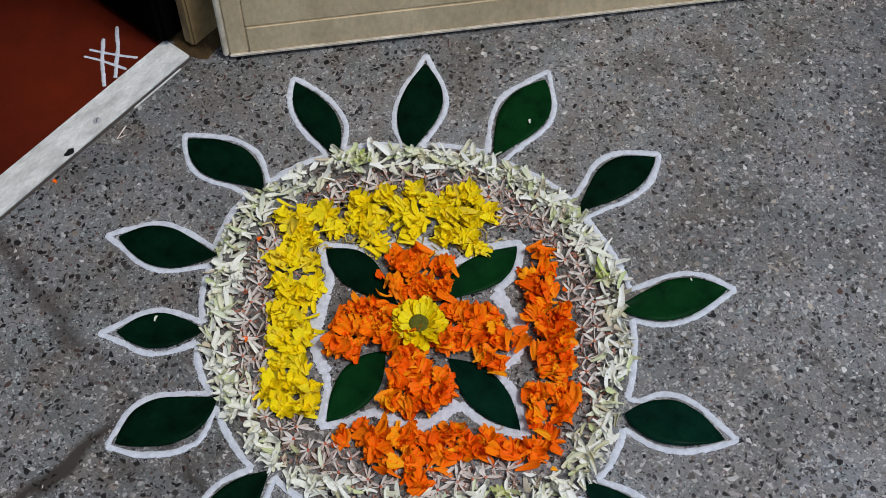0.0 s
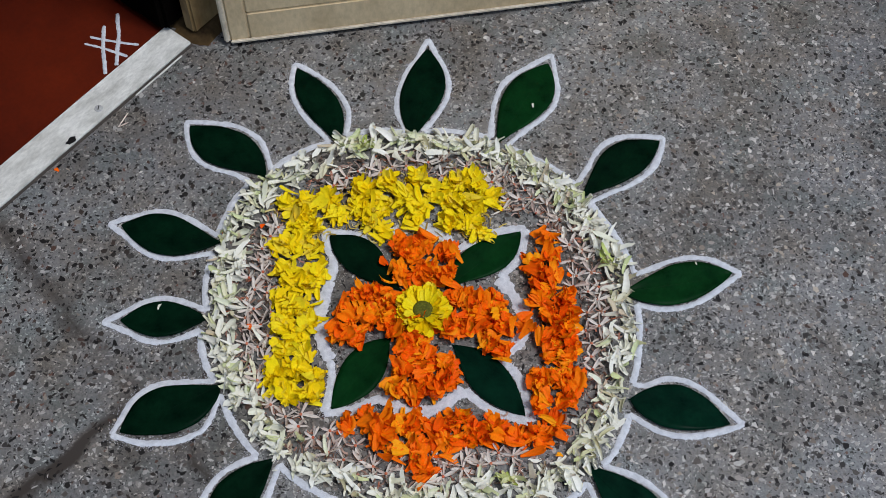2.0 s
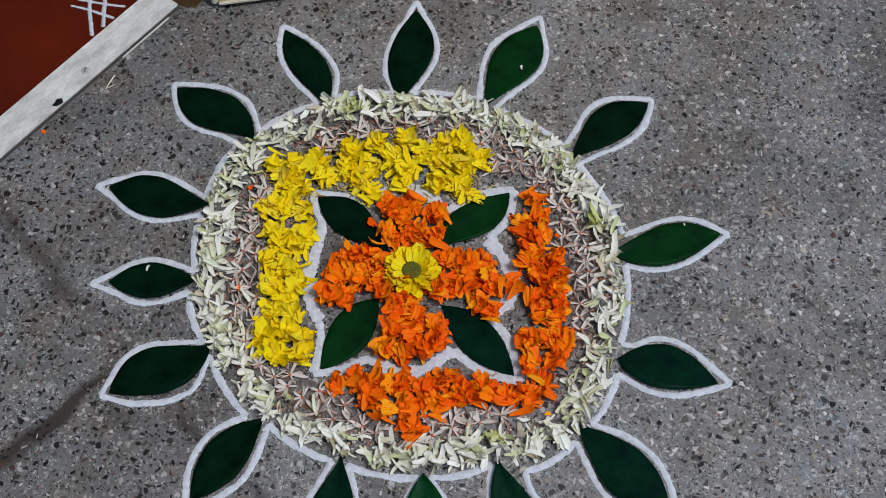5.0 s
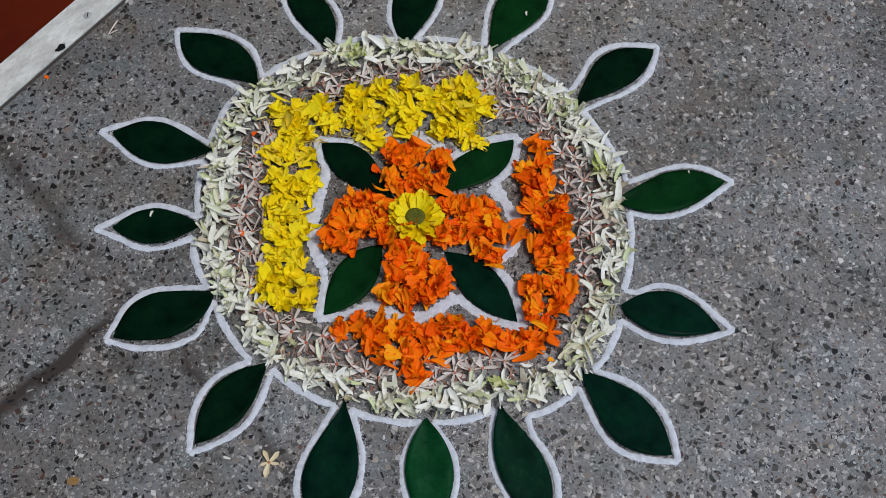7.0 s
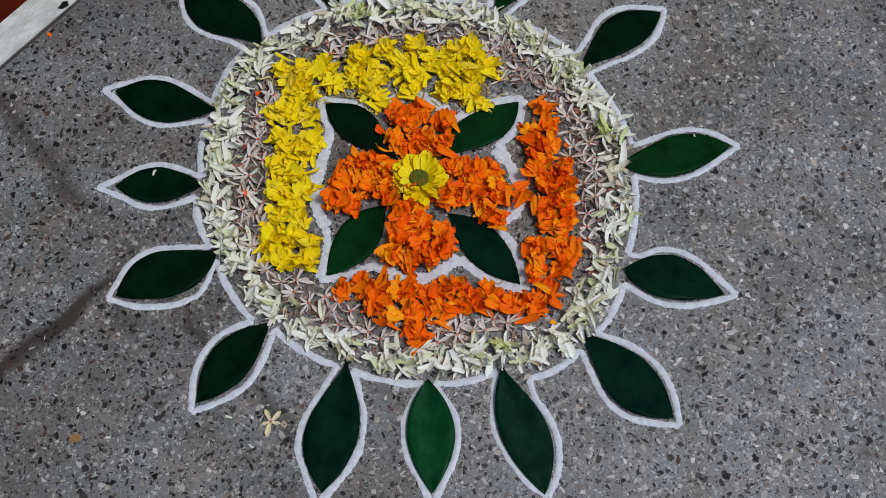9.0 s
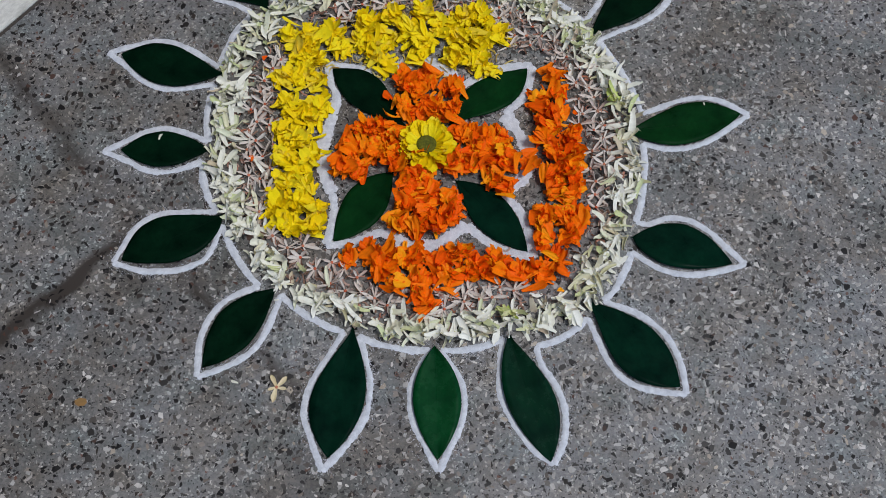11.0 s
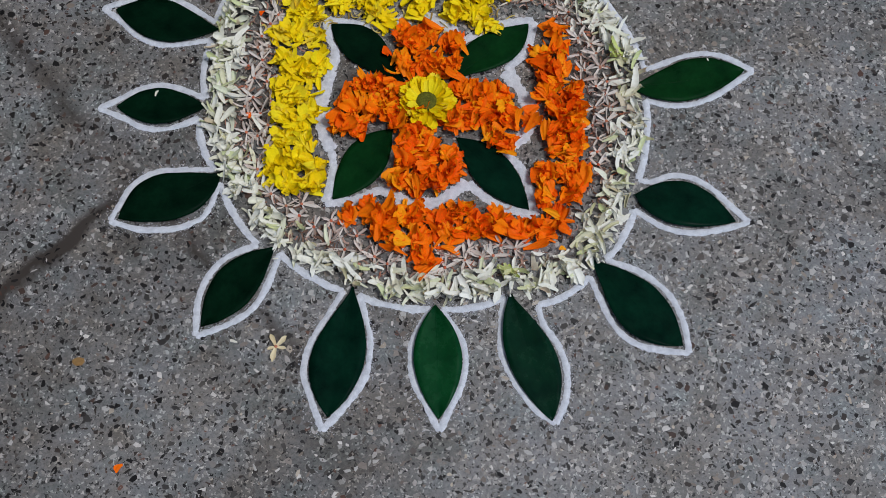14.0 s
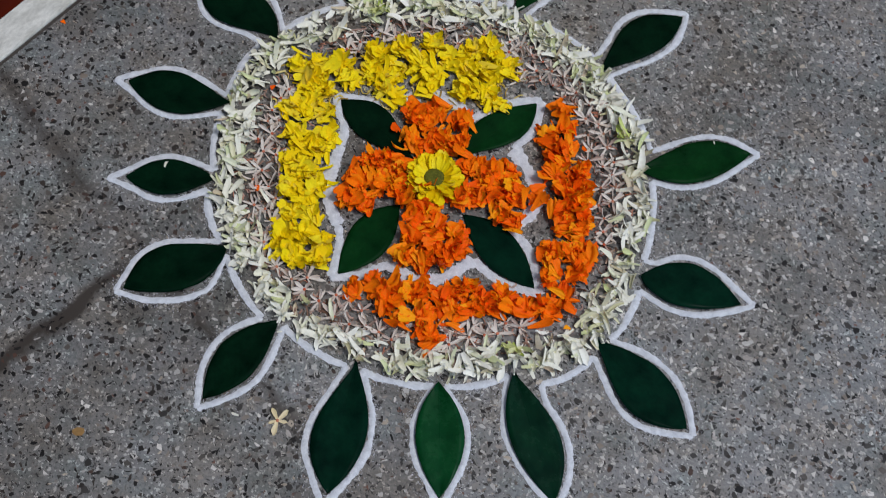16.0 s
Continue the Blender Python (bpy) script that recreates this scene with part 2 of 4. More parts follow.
M["leaf"] = leaf_material("dark_leaf", (0.0006, 0.0055, 0.003), (0.0020, 0.017, 0.007), 0.012)
# bluish sheen sits in the base colour here; the gloss is almost nil
M["leaf_sheen"] = leaf_material("sheen_tinted_leaf", (0.0006, 0.008, 0.005), (0.0018, 0.024, 0.012), 0.02)
M["leaf_glint"] = leaf_material("shiny_leaf", (0.0006, 0.010, 0.005), (0.0018, 0.029, 0.012), 0.10, (0.12, 0.34))
M["leaf_mid"] = leaf_material("green_leaf", (0.0010, 0.015, 0.004), (0.0030, 0.038, 0.008), 0.03)
M["leaf_fresh"] = leaf_material("fresh_leaf", (0.0010, 0.026, 0.007), (0.0034, 0.060, 0.016), 0.09, (0.12, 0.4))


# ---------------------------------------------------------------- makers
def mesh_of(name, verts, faces, mat, smooth=False):
    me = bpy.data.meshes.new(name)
    me.from_pydata([tuple(v) for v in verts], [], faces)
    me.update()
    if mat:
        me.materials.append(mat)
    if smooth:
        me.polygons.foreach_set("use_smooth", [True] * len(me.polygons))
    return me


def part(name, data, parent, label="", at=None):
    ob = new(name, data)
    ob.parent = parent
    if at is not None:
        ob.matrix_basis = at
    return tagged(ob, label) if label else ob


def bm_mesh(name, bm, mat, smooth=False):
    me = bpy.data.meshes.new(name)
    bm.to_mesh(me)
    bm.free()
    me.materials.append(mat)
    if smooth:
        me.polygons.foreach_set("use_smooth", [True] * len(me.polygons))
    return me


def box(name, size, mat, bevel=0.002, base=True):
    """A bevelled block; its origin is at the middle of its base."""
    bm = bmesh.new()
    bmesh.ops.create_cube(bm, size=1.0)
    bmesh.ops.scale(bm, vec=size, verts=bm.verts)
    if bevel:
        bmesh.ops.bevel(bm, geom=bm.edges[:], offset=bevel, segments=2, affect="EDGES")
    if base:
        bmesh.ops.translate(bm, vec=(0, 0, size[2] / 2), verts=bm.verts)
    return bm_mesh(name, bm, mat)


def strap(name, length, width, mat, curl, cup, notch=0.0, wave=0.0, rows=6, cols=4, base=0.35, power=0.6, seed=0, blunt=0.7, swerve=0.25):
    """A petal along +y from its root: it narrows to the root, curls up along its length and is cupped across."""
    rnd = random.Random(seed)
    verts, faces = [], []
    ph = rnd.uniform(0, 6.28)
    bend = rnd.uniform(-swerve, swerve)
    for i in range(rows + 1):
        u = i / rows
        w = width / 2 * (base + (1 - base) * math.sin(min(1.0, u * 1.25) * math.pi / 2) ** 1.2)
        if u > blunt:
            w *= max(0.2, math.cos((u - blunt) / (1 - blunt) * math.pi / 2)) ** power
        for j in range(cols + 1):
            s = 2 * j / cols - 1
            x = s * w + bend * length * u * u
            y = length * u - (length * (notch * (1 - abs(s)) + 0.07 * abs(s) ** 3) * (1 if i == rows else 0.35 if i == rows - 1 else 0)) + 0.03 * length * math.sin(ph * 3 + 9 * s) * (u > 0.9) * (notch > 0)
            z = curl * length * u * u + cup * width * s * s * (0.4 + u) + wave * width * (math.sin(ph + 5 * s + 4 * u) + 0.6 * math.sin(2 * ph + 11 * s)) * u
            verts.append((x, y, z))
    for i in range(rows):
        for j in range(cols):
            a = i * (cols + 1) + j
            faces.append((a, a + 1, a + cols + 2, a + cols + 1))
    return mesh_of(name, verts, faces, mat, True)


def lowest(me, rot):
    return min((rot @ v.co).z for v in me.vertices)


def scatter(parent, name, poses, variants, heap_mat, limit=300):
    """The first pieces as objects of their own under the parent, the rest joined into one heap."""
    verts, faces = [], []
    for k, (m, pick) in enumerate(poses):
        me = variants[pick % len(variants)]
        if k < limit:
            part(name, me, parent, at=m)
        else:
            o = len(verts)
            verts += [m @ v.co for v in me.vertices]
            faces += [tuple(o + i for i in p.vertices) for p in me.polygons]
    if verts:
        heap = part(name + "_litter", mesh_of(name + "_litter", verts, faces, heap_mat, True), parent)
        tagged(heap, kind="stuff")


def lie(me, x, y, yaw, tilt, lean, scale, layer):
    """The pose in which a petal lies with its lowest point the given height over the floor."""
    rot = Euler((radians(tilt), radians(lean), radians(yaw))).to_matrix().to_4x4() @ Matrix.Scale(scale, 4)
    return Matrix.Translation((x, y, layer - lowest(me, rot))) @ rot


def thing(name, label, category, at=(0, 0, 0), group="", kind=""):
    ob = new(name)
    ob.empty_display_size = 0.02
    ob.location = at
    return tagged(ob, label, category, group, kind)


def spline(points, step=0.0014):
    """Even steps along a smooth curve through the points."""
    p = [Vector(q) for q in points]
    p = [2 * p[0] - p[1]] + p + [2 * p[-1] - p[-2]]
    out = []
    for a, b, c, d in zip(p, p[1:], p[2:], p[3:]):
        n = max(2, int((c - b).length / step))
        for k in range(n):
            u = k / n
            out.append(0.5 * ((2 * b) + (c - a) * u + (2 * a - 5 * b + 4 * c - d) * u * u + (3 * b - a - 3 * c + d) * u ** 3))
    return out + [p[-2]]


def flour_line(points, width=0.0064, height=0.0010, seed=0):
    """A ridge of poured flour along a curve, with uneven edges and thickness."""
    rnd = random.Random(seed)
    path = spline(points)
    off = rnd.uniform(0, 50)
    verts, faces, cols = [], [], 6
    for i, q in enumerate(path):
        d = (path[min(i + 1, len(path) - 1)] - path[max(i - 1, 0)]).normalized()
        side = Vector((-d.y, d.x))
        s = i * 0.0014
        w = width / 2 * (1 + 0.34 * noise.noise((off, s * 48, 0)) + 0.22 * noise.noise((off, s * 210, 3)))
        if i in (0, len(path) - 1):
            w *= 0.5
        q = q + side * 0.0007 * noise.noise((off + 9, s * 45, 0))
        for j in range(cols + 1):
            t = 2 * j / cols - 1
            e = w * (t + (rnd.uniform(-0.18, 0.14) if abs(t) > 0.9 else rnd.uniform(-0.05, 0.05)))
            z = 0.0004 + height * (1 - t * t) * rnd.uniform(0.65, 1.15)
            c = q + side * e
            verts.append((c.x, c.y, z))
    for i in range(len(path) - 1):
        for j in range(cols):
            a = i * (cols + 1) + j
            faces.append((a, a + 1, a + cols + 2, a + cols + 1))
    return mesh_of("flour_stroke", verts, faces, M["flour"], True)


# ---------------------------------------------------------------- floor, threshold, walls
ALONG = Vector((0.617, 0.787, 0.0))               # the way of the doorway's threshold
OUT = Vector((0.787, -0.617, 0.0))                # from the room to the porch
ANGLE = math.degrees(math.atan2(ALONG.y, ALONG.x))
SILL_END = Vector((-0.3212, 0.4076, 0.0))         # middle of the threshold's end by the frame
OPENING = 0.92


def on_line(along, out, z=0.0):
    p = SILL_END + ALONG * along + OUT * out
    return pose(p.x, p.y, z, 0, 0, ANGLE)


floor = new("floor", box("floor", (40, 40, 0.1), M["terrazzo"], 0))
floor.location = (0, 0, -0.1)
tagged(floor, "grey terrazzo floor with dark and pale stone chips", "floor", kind="structure")

red_floor = new("floor_inside", box("floor_inside", (4.0, 3.0, 0.003), M["red_floor"], 0.001))
red_floor.matrix_world = on_line(-0.4, -0.02 - 1.5, 0.0)
tagged(red_floor, "dark red oxide floor inside the doorway", "floor", kind="structure")

wall_spots = (("wall_porch_a", 0.075 + 2.0, 4.0), ("wall_porch_b", -OPENING - 0.07 - 2.0, 4.0))
for nm, mid, length in wall_spots:
    w = new(nm, box(nm, (length, 0.16, 2.8), M["wall"], 0.004))
    w.matrix_world = on_line(mid, -0.06, 0.0)
    tagged(w, "plain limewashed wall beside the doorway", "wall", kind="structure")
lintel = new("wall_over_door", box("wall_over_door", (OPENING + 0.145, 0.16, 0.66), M["wall"], 0.004))
lintel.matrix_world = on_line((0.075 - OPENING - 0.07) / 2, -0.06, 2.14)
tagged(lintel, "plain limewashed wall over the doorway", "wall", kind="structure")
# unseen box of walls and ceiling, added to block sky light behind the doorway
for nm, a, o, sx, sy in (("wall_room_back", -0.4, -3.1, 4.2, 0.12), ("wall_room_side_a", 1.66, -1.58, 0.12, 2.9), ("wall_room_side_b", -2.46, -1.58, 0.12, 2.9)):
    w = new(nm, box(nm, (sx, sy, 2.8), M["wall"], 0.004))
    w.matrix_world = on_line(a, o, 0.0)
    tagged(w, "unseen plain wall added to keep the room inside dim", "wall", kind="structure")
ceiling = new("ceiling", box("ceiling", (4.4, 3.3, 0.1), M["wall"], 0))
ceiling.matrix_world = on_line(-0.4, -1.55, 2.8)
tagged(ceiling, "unseen plain ceiling added to keep the room inside dim", "ceiling", kind="structure")

# threshold strip with its screw and hole
sill = thing("door_sill", "worn white painted threshold strip with a screw", "threshold", kind="structure")
sill.matrix_world = on_line(-OPENING / 2, 0, 0)
part("strip", box("strip", (OPENING, 0.041, 0.0038), M["sill"], 0.001), sill)
bm = bmesh.new()
bmesh.ops.create_cone(bm, cap_ends=True, segments=20, radius1=0.0052, radius2=0.0042, depth=0.0016)
screw = part("screw", bm_mesh("screw", bm, M["metal"]), sill, "dull metal screw head", at=Matrix.Translation((OPENING / 2 - 0.1365, -0.0075, 0.0043)))
part("slot", box("slot", (0.006, 0.0008, 0.0005), M["black"], 0), screw, at=pose(0, 0, 0.0007, 0, 0, 40))
bm = bmesh.new()
bmesh.ops.create_circle(bm, cap_ends=True, segments=14, radius=0.0050)
for v in bm.verts:
    v.co.x *= 1.35 + 0.25 * math.sin(900 * v.co.y)
    v.co.y *= 0.8 + 0.2 * math.sin(700 * v.co.x)
part("chipped_hole", bm_mesh("chipped_hole", bm, M["black"]), sill, "black chipped hole", at=Matrix.Translation((OPENING / 2 - 0.187, -0.0165, 0.0040)))
edging = new("edging_strip", box("edging_strip", (0.076, 0.0018, 0.002), M["sill"], 0.0006))
edging.matrix_world = on_line(-0.058, 0.0252, 0)
tagged(edging, "thin pale metal edging along the threshold", "edging strip")
gap = new("sill_joint", mesh_of("sill_joint", [(-0.46, -0.0018, 0.0006), (0.46, -0.0018, 0.0006), (0.46, 0.0018, 0.0006), (-0.46, 0.0018, 0.0006)], [(0, 1, 2, 3)], M["grime"]))
gap.matrix_world = on_line(-OPENING / 2, 0.0228, 0)
tagged(gap, "dirty dark joint between threshold and floor", "joint", kind="structure")

# door frame and the open leaf
def grime_shade_lump(name, rx, ry, height, mat, seed):
    """A low pad with a ragged outline, thinning out to its rim."""
    r = random.Random(seed)
    reach = [r.uniform(0.85, 1.06) for _ in range(28)]
    verts, faces = [(0, 0, height)], []
    for ring in range(1, 6):
        u = ring / 5
        for k in range(28):
            a = 6.2832 * k / 28
            q = u * (1 + (reach[k] - 1) * u)
            c, d = math.cos(a), math.sin(a)
            e = (abs(c) ** 4 + abs(d) ** 4) ** -0.25
            verts.append((rx * q * e * c, ry * q * e * d, height * (1 - u ** 3) + 0.0006 * r.random() * (ring < 5)))
    for k in range(28):
        faces.append((0, 1 + k, 1 + (k + 1) % 28))
        for ring in range(4):
            o = 1 + 28 * ring
            faces.append((o + k, o + 28 + k, o + 28 + (k + 1) % 28, o + (k + 1) % 28))
    return mesh_of(name, verts, faces, mat, True)


for a, o in ((0.0425, 0.0), (-OPENING - 0.0325, 0.0)):
    frame_post = thing("door_frame", "brown wooden door frame post", "door frame", kind="structure")
    frame_post.matrix_world = on_line(a, o, 0)
    part("post", box("post", (0.065, 0.018, 2.12), M["jamb"], 0.003), frame_post, "tan painted front face", at=Matrix.Translation((0, -0.0105, 0.007)))
    # pad carries both grime and the shadow between frame and door
    part("base_block", grime_shade_lump("base_block", 0.050, 0.036, 0.007, M["foot"], int(100 * a) + 50), frame_post, "brown grime and painted shade at the foot of the frame", at=Matrix.Translation((0.006, -0.0040, 0)))
    # added near-black block in place of the shadow inside the frame
    part("rebate", box("rebate", (0.100, 0.125, 2.12), M["dark"], 0.006), frame_post, "black block standing in for the shade behind the frame", at=Matrix.Translation((-0.004, 0.0700, 0.0085)))

LEAF_W, LEAF_H, LEAF_T = 0.80, 2.04, 0.026
door = thing("door_1", "beige painted panelled wooden door standing open", "door", kind="structure")
door.matrix_world = pose(-0.2570, 0.3922, 0.006, 0, 0, 9.5)
part("core", box("core", (LEAF_W, LEAF_T - 0.010, LEAF_H), M["door"], 0.001), door, at=Matrix.Translation((LEAF_W / 2, LEAF_T / 2 + 0.003, 0)))
for x in (0.0115, LEAF_W - 0.0115):
    part("stile", box("stile", (0.023, LEAF_T, LEAF_H), M["door"], 0.002), door, at=Matrix.Translation((x, LEAF_T / 2, 0)))
for z, h in ((0.0, 0.045), (0.95, 0.1), (LEAF_H - 0.09, 0.09)):
    part("rail", box("rail", (LEAF_W - 0.0462, LEAF_T, h), M["door"], 0.002), door, at=Matrix.Translation((LEAF_W / 2, LEAF_T / 2, z)))
for z, h in ((0.0453, 0.9044), (1.0503, 0.8994)):
    part("panel", box("panel", (LEAF_W - 0.0466, LEAF_T - 0.0022, h), M["door"], 0.0012), door, at=Matrix.Translation((LEAF_W / 2, LEAF_T / 2, z)))
part("edge_strip", box("edge_strip", (0.007, LEAF_T + 0.002, LEAF_H), M["door_edge"], 0.002), door, "pale worn edge of the door", at=Matrix.Translation((-0.0036, LEAF_T / 2, 0)))
part("bottom_strip", box("bottom_strip", (LEAF_W - 0.001, 0.003, 0.005), M["door_edge"], 0.0012), door, "pale worn bottom edge", at=Matrix.Translation((LEAF_W / 2, -0.0016, 0)))


def chips(name, count, share, size, mat, label, seed, single=None):
    """Flush angular stone chips; share gives how likely a chip is at a place. The 150 largest round the drawing are
    pieces of the floor in the material single, the rest one sheet."""
    rnd = random.Random(seed)
    made = []
    while len(made) < count:
        x, y = rnd.uniform(-0.62, 0.62), rnd.uniform(-0.48, 0.66)
        if rnd.random() > share(x, y) or (Vector((x, y, 0)) - SILL_END).dot(OUT) < 0.027:
            continue
        r = min(0.0045, size * math.exp(rnd.gauss(0, 0.48)))
        n, a0, ax, squash = rnd.randint(3, 6), rnd.uniform(0, 6.28), rnd.uniform(0, 3.14), rnd.uniform(0.28, 0.85)
        ring = []
        for k in range(n):
            a = a0 + 6.283 * (k + rnd.uniform(-0.3, 0.3)) / n
            q = r * rnd.uniform(0.65, 1.1)
            u, v = q * math.cos(a), q * math.sin(a) * squash
            ring.append((u * math.cos(ax) - v * math.sin(ax), u * math.sin(ax) + v * math.cos(ax), 0.00012 + 0.00012 * rnd.random()))
        near = single is not None and abs(x) < 0.42 and -0.34 < y < 0.42 and math.hypot(x + 0.028, y - 0.04) > 0.25
        made.append((r * squash ** 0.5 if near else 0.0, x, y, ring))
    made.sort(key=lambda c: -c[0])
    first = 150 if single is not None else 0
    for _, x, y, ring in made[:first]:
        n = len(ring)
        deep = [(u * 1.05, v * 1.05, -0.002) for u, v, _ in ring]
        part("stone_chip", mesh_of("stone_chip", ring + deep, [tuple(range(n))] + [(k, k + n, (k + 1) % n + n, (k + 1) % n) for k in range(n)], single), floor, at=Matrix.Translation((x, y, 0.1)))
    verts, faces = [], []
    for _, x, y, ring in made[first:]:
        o = len(verts)
        verts += [(x + u, y + v, z) for u, v, z in ring]
        faces.append(tuple(range(o, o + len(ring))))
    ob = new(name, mesh_of(name, verts, faces, mat))
    return tagged(ob, label, "stone chips", kind="stuff")


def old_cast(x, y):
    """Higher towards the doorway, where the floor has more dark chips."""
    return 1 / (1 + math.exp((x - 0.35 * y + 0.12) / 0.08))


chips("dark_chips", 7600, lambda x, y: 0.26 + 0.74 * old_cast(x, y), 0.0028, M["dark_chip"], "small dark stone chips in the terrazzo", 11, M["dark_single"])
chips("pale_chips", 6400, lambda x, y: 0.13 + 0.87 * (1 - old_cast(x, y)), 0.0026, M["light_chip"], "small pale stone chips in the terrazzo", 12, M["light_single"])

chips("grey_chips", 9400, lambda x, y: 0.75 - 0.55 * old_cast(x, y), 0.0034, M["grey_chip"], "small grey and brown stone chips in the terrazzo", 13)

for x, y, size, shade, lab in ((0.1047, 0.4149, 0.005, (0.62, 0.60, 0.57), "single white stone chip in the terrazzo"), (-0.343, -0.244, 0.0075, (0.30, 0.17, 0.06), "rusty brown stone chip in the terrazzo"), (0.276, -0.131, 0.0045, (0.52, 0.50, 0.46), "single pale stone chip in the terrazzo"), (0.2613, -0.0156, 0.0045, (0.50, 0.47, 0.43), "single pale stone chip in the terrazzo")):
    m, n, l, b = material("stone_chip", 0.4, 0.4)
    l.new(ramp(n, l, noise_tex(n, l, coords(n), 300), [(0.3, tuple(0.7 * c for c in shade)), (0.7, shade)]), b.inputs["Base Color"])
    rr = random.Random(int(1000 * x))
    ring = [(size * rr.uniform(0.7, 1.05) * math.cos(k * 0.8976), 0.7 * size * rr.uniform(0.7, 1.05) * math.sin(k * 0.8976), 0.0004) for k in range(7)]
    ob = new("stone_chip", mesh_of("stone_chip", ring + [(a * 1.1, c * 1.1, -0.002) for a, c, _ in ring], [tuple(range(7))] + [(k, k + 7, (k + 1) % 7 + 7, (k + 1) % 7) for k in range(7)], m))
    ob.location = (x, y, 0)
    tagged(ob, lab, "stone chip")

# ---------------------------------------------------------------- the flour drawing and its leaves
CENTRE = Vector((-0.0281, 0.0386))


# base and tip of a leaf's blade; for its two sides how far along it is widest, how wide, and how far off the flour runs;
# the tip of the flour outline and its two feet on the ring
LeafPlan = namedtuple("LeafPlan", "base tip left right crest left_foot right_foot")


def leaf_side(u, side):
    """Half the width of one side of a blade at the fraction u of its length."""
    widest = min(0.60, max(0.40, side[0]))
    return side[1] * max(0.0, math.sin(math.pi * u ** (math.log(0.5) / math.log(widest)))) ** 0.85


def leaf_thing(plan, mat, label, seed, crease=0.0):
    rnd = random.Random(seed)
    base, tip = Vector(plan.base), Vector(plan.tip)
    length = (tip - base).length
    arch, fold, twist = rnd.uniform(0.0008, 0.0024), rnd.uniform(0.02, 0.07), rnd.uniform(-0.02, 0.02)
    lean = (leaf_side(0.5, plan.right) - leaf_side(0.5, plan.left)) / 2
    rows, cols = 26, 8

    def height(u, s):
        return 0.0014 + crease * (1 - u) * (0.060 * (1 - u) + 0.032 * abs(s)) + arch * math.sin(math.pi * u) + fold * abs(s) * 0.02 + twist * s * 0.03 * math.sin(math.pi * u)

    verts, faces = [], []
    for layer in (0.0, -0.0005):
        for i in range(rows + 1):
            u = i / rows
            least = 0.0012 if u < 0.1 else 0.0003
            west, east = -max(least, leaf_side(u, plan.left)), max(least, leaf_side(u, plan.right))
            rib = lean * math.sin(math.pi * u)
            for j in range(cols + 1):
                s = 2 * j / cols - 1
                verts.append((rib + s * (east - rib if s > 0 else rib - west), u * length, height(u, s) + layer + 0.0004 * math.sin(23 * u + 3 * s) * abs(s)))
    per = (rows + 1) * (cols + 1)
    for i in range(rows):
        for j in range(cols):
            a = i * (cols + 1) + j
            faces.append((a, a + 1, a + cols + 2, a + cols + 1))
            faces.append((per + a, per + a + cols + 1, per + a + cols + 2, per + a + 1))
    ring = [j for j in range(cols + 1)] + [i * (cols + 1) + cols for i in range(1, rows + 1)] + [rows * (cols + 1) + j for j in range(cols - 1, -1, -1)] + [i * (cols + 1) for i in range(rows - 1, 0, -1)]
    for a, b in zip(ring, ring[1:] + ring[:1]):
        faces.append((b, a, per + a, per + b))
    d = tip - base
    ob = thing("leaf", label, "leaf", (base.x, base.y, 0), "leaves of the flower drawing")
    ob.rotation_euler = (0, 0, math.atan2(d.y, d.x) - math.pi / 2)
    part("blade", mesh_of("blade", verts, faces, mat, True), ob)
    rv, rf = [], []
    for i in range(19):
        u = i / 18
        r = 0.0007 * (1 - 0.8 * u)
        for k in range(4):
            a = math.pi * k / 3
            rv.append((lean * math.sin(math.pi * u) + r * math.cos(a), u * length * 0.98 - 0.002 * (i == 0), height(u, 0) - 0.0001 + 0.8 * r * math.sin(a)))
    for i in range(18):
        for k in range(3):
            a = i * 4 + k
            rf.append((a, a + 1, a + 5, a + 4))
    part("midrib", mesh_of("midrib", rv, rf, mat, True), ob)
    return ob


# going round from the top against the clock
TOP_LEAVES = [
    LeafPlan((-0.0412, 0.2562), (-0.0253, 0.3863), (0.45, 0.0223, 0.0029), (0.56, 0.0277, 0.0039), (-0.0248, 0.4024), (-0.0503, 0.2660), (-0.0311, 0.2660)),
    LeafPlan((-0.1261, 0.2481), (-0.1771, 0.3565), (0.72, 0.0163, 0.0040), (0.44, 0.0244, 0.0067), (-0.1811, 0.3646), (-0.1340, 0.2507), (-0.1172, 0.2602)),
    LeafPlan((-0.2033, 0.2031), (-0.2934, 0.2721), (0.67, 0.0248, 0.0035), (0.46, 0.0288, 0.0068), (-0.2985, 0.2796), (-0.2198, 0.1966), (-0.1974, 0.2133)),
    LeafPlan((-0.2446, 0.1187), (-0.3532, 0.1393), (0.50, 0.0284, 0.0025), (0.62, 0.0214, 0.0054), (-0.3675, 0.1423), (-0.2514, 0.1055), (-0.2486, 0.1268)),
    LeafPlan((-0.2480, 0.0267), (-0.3387, 0.0234), (0.53, 0.0211, 0.0047), (0.55, 0.0196, 0.0059), (-0.3574, 0.0224), (-0.2554, 0.0130), (-0.2514, 0.0354)),
]
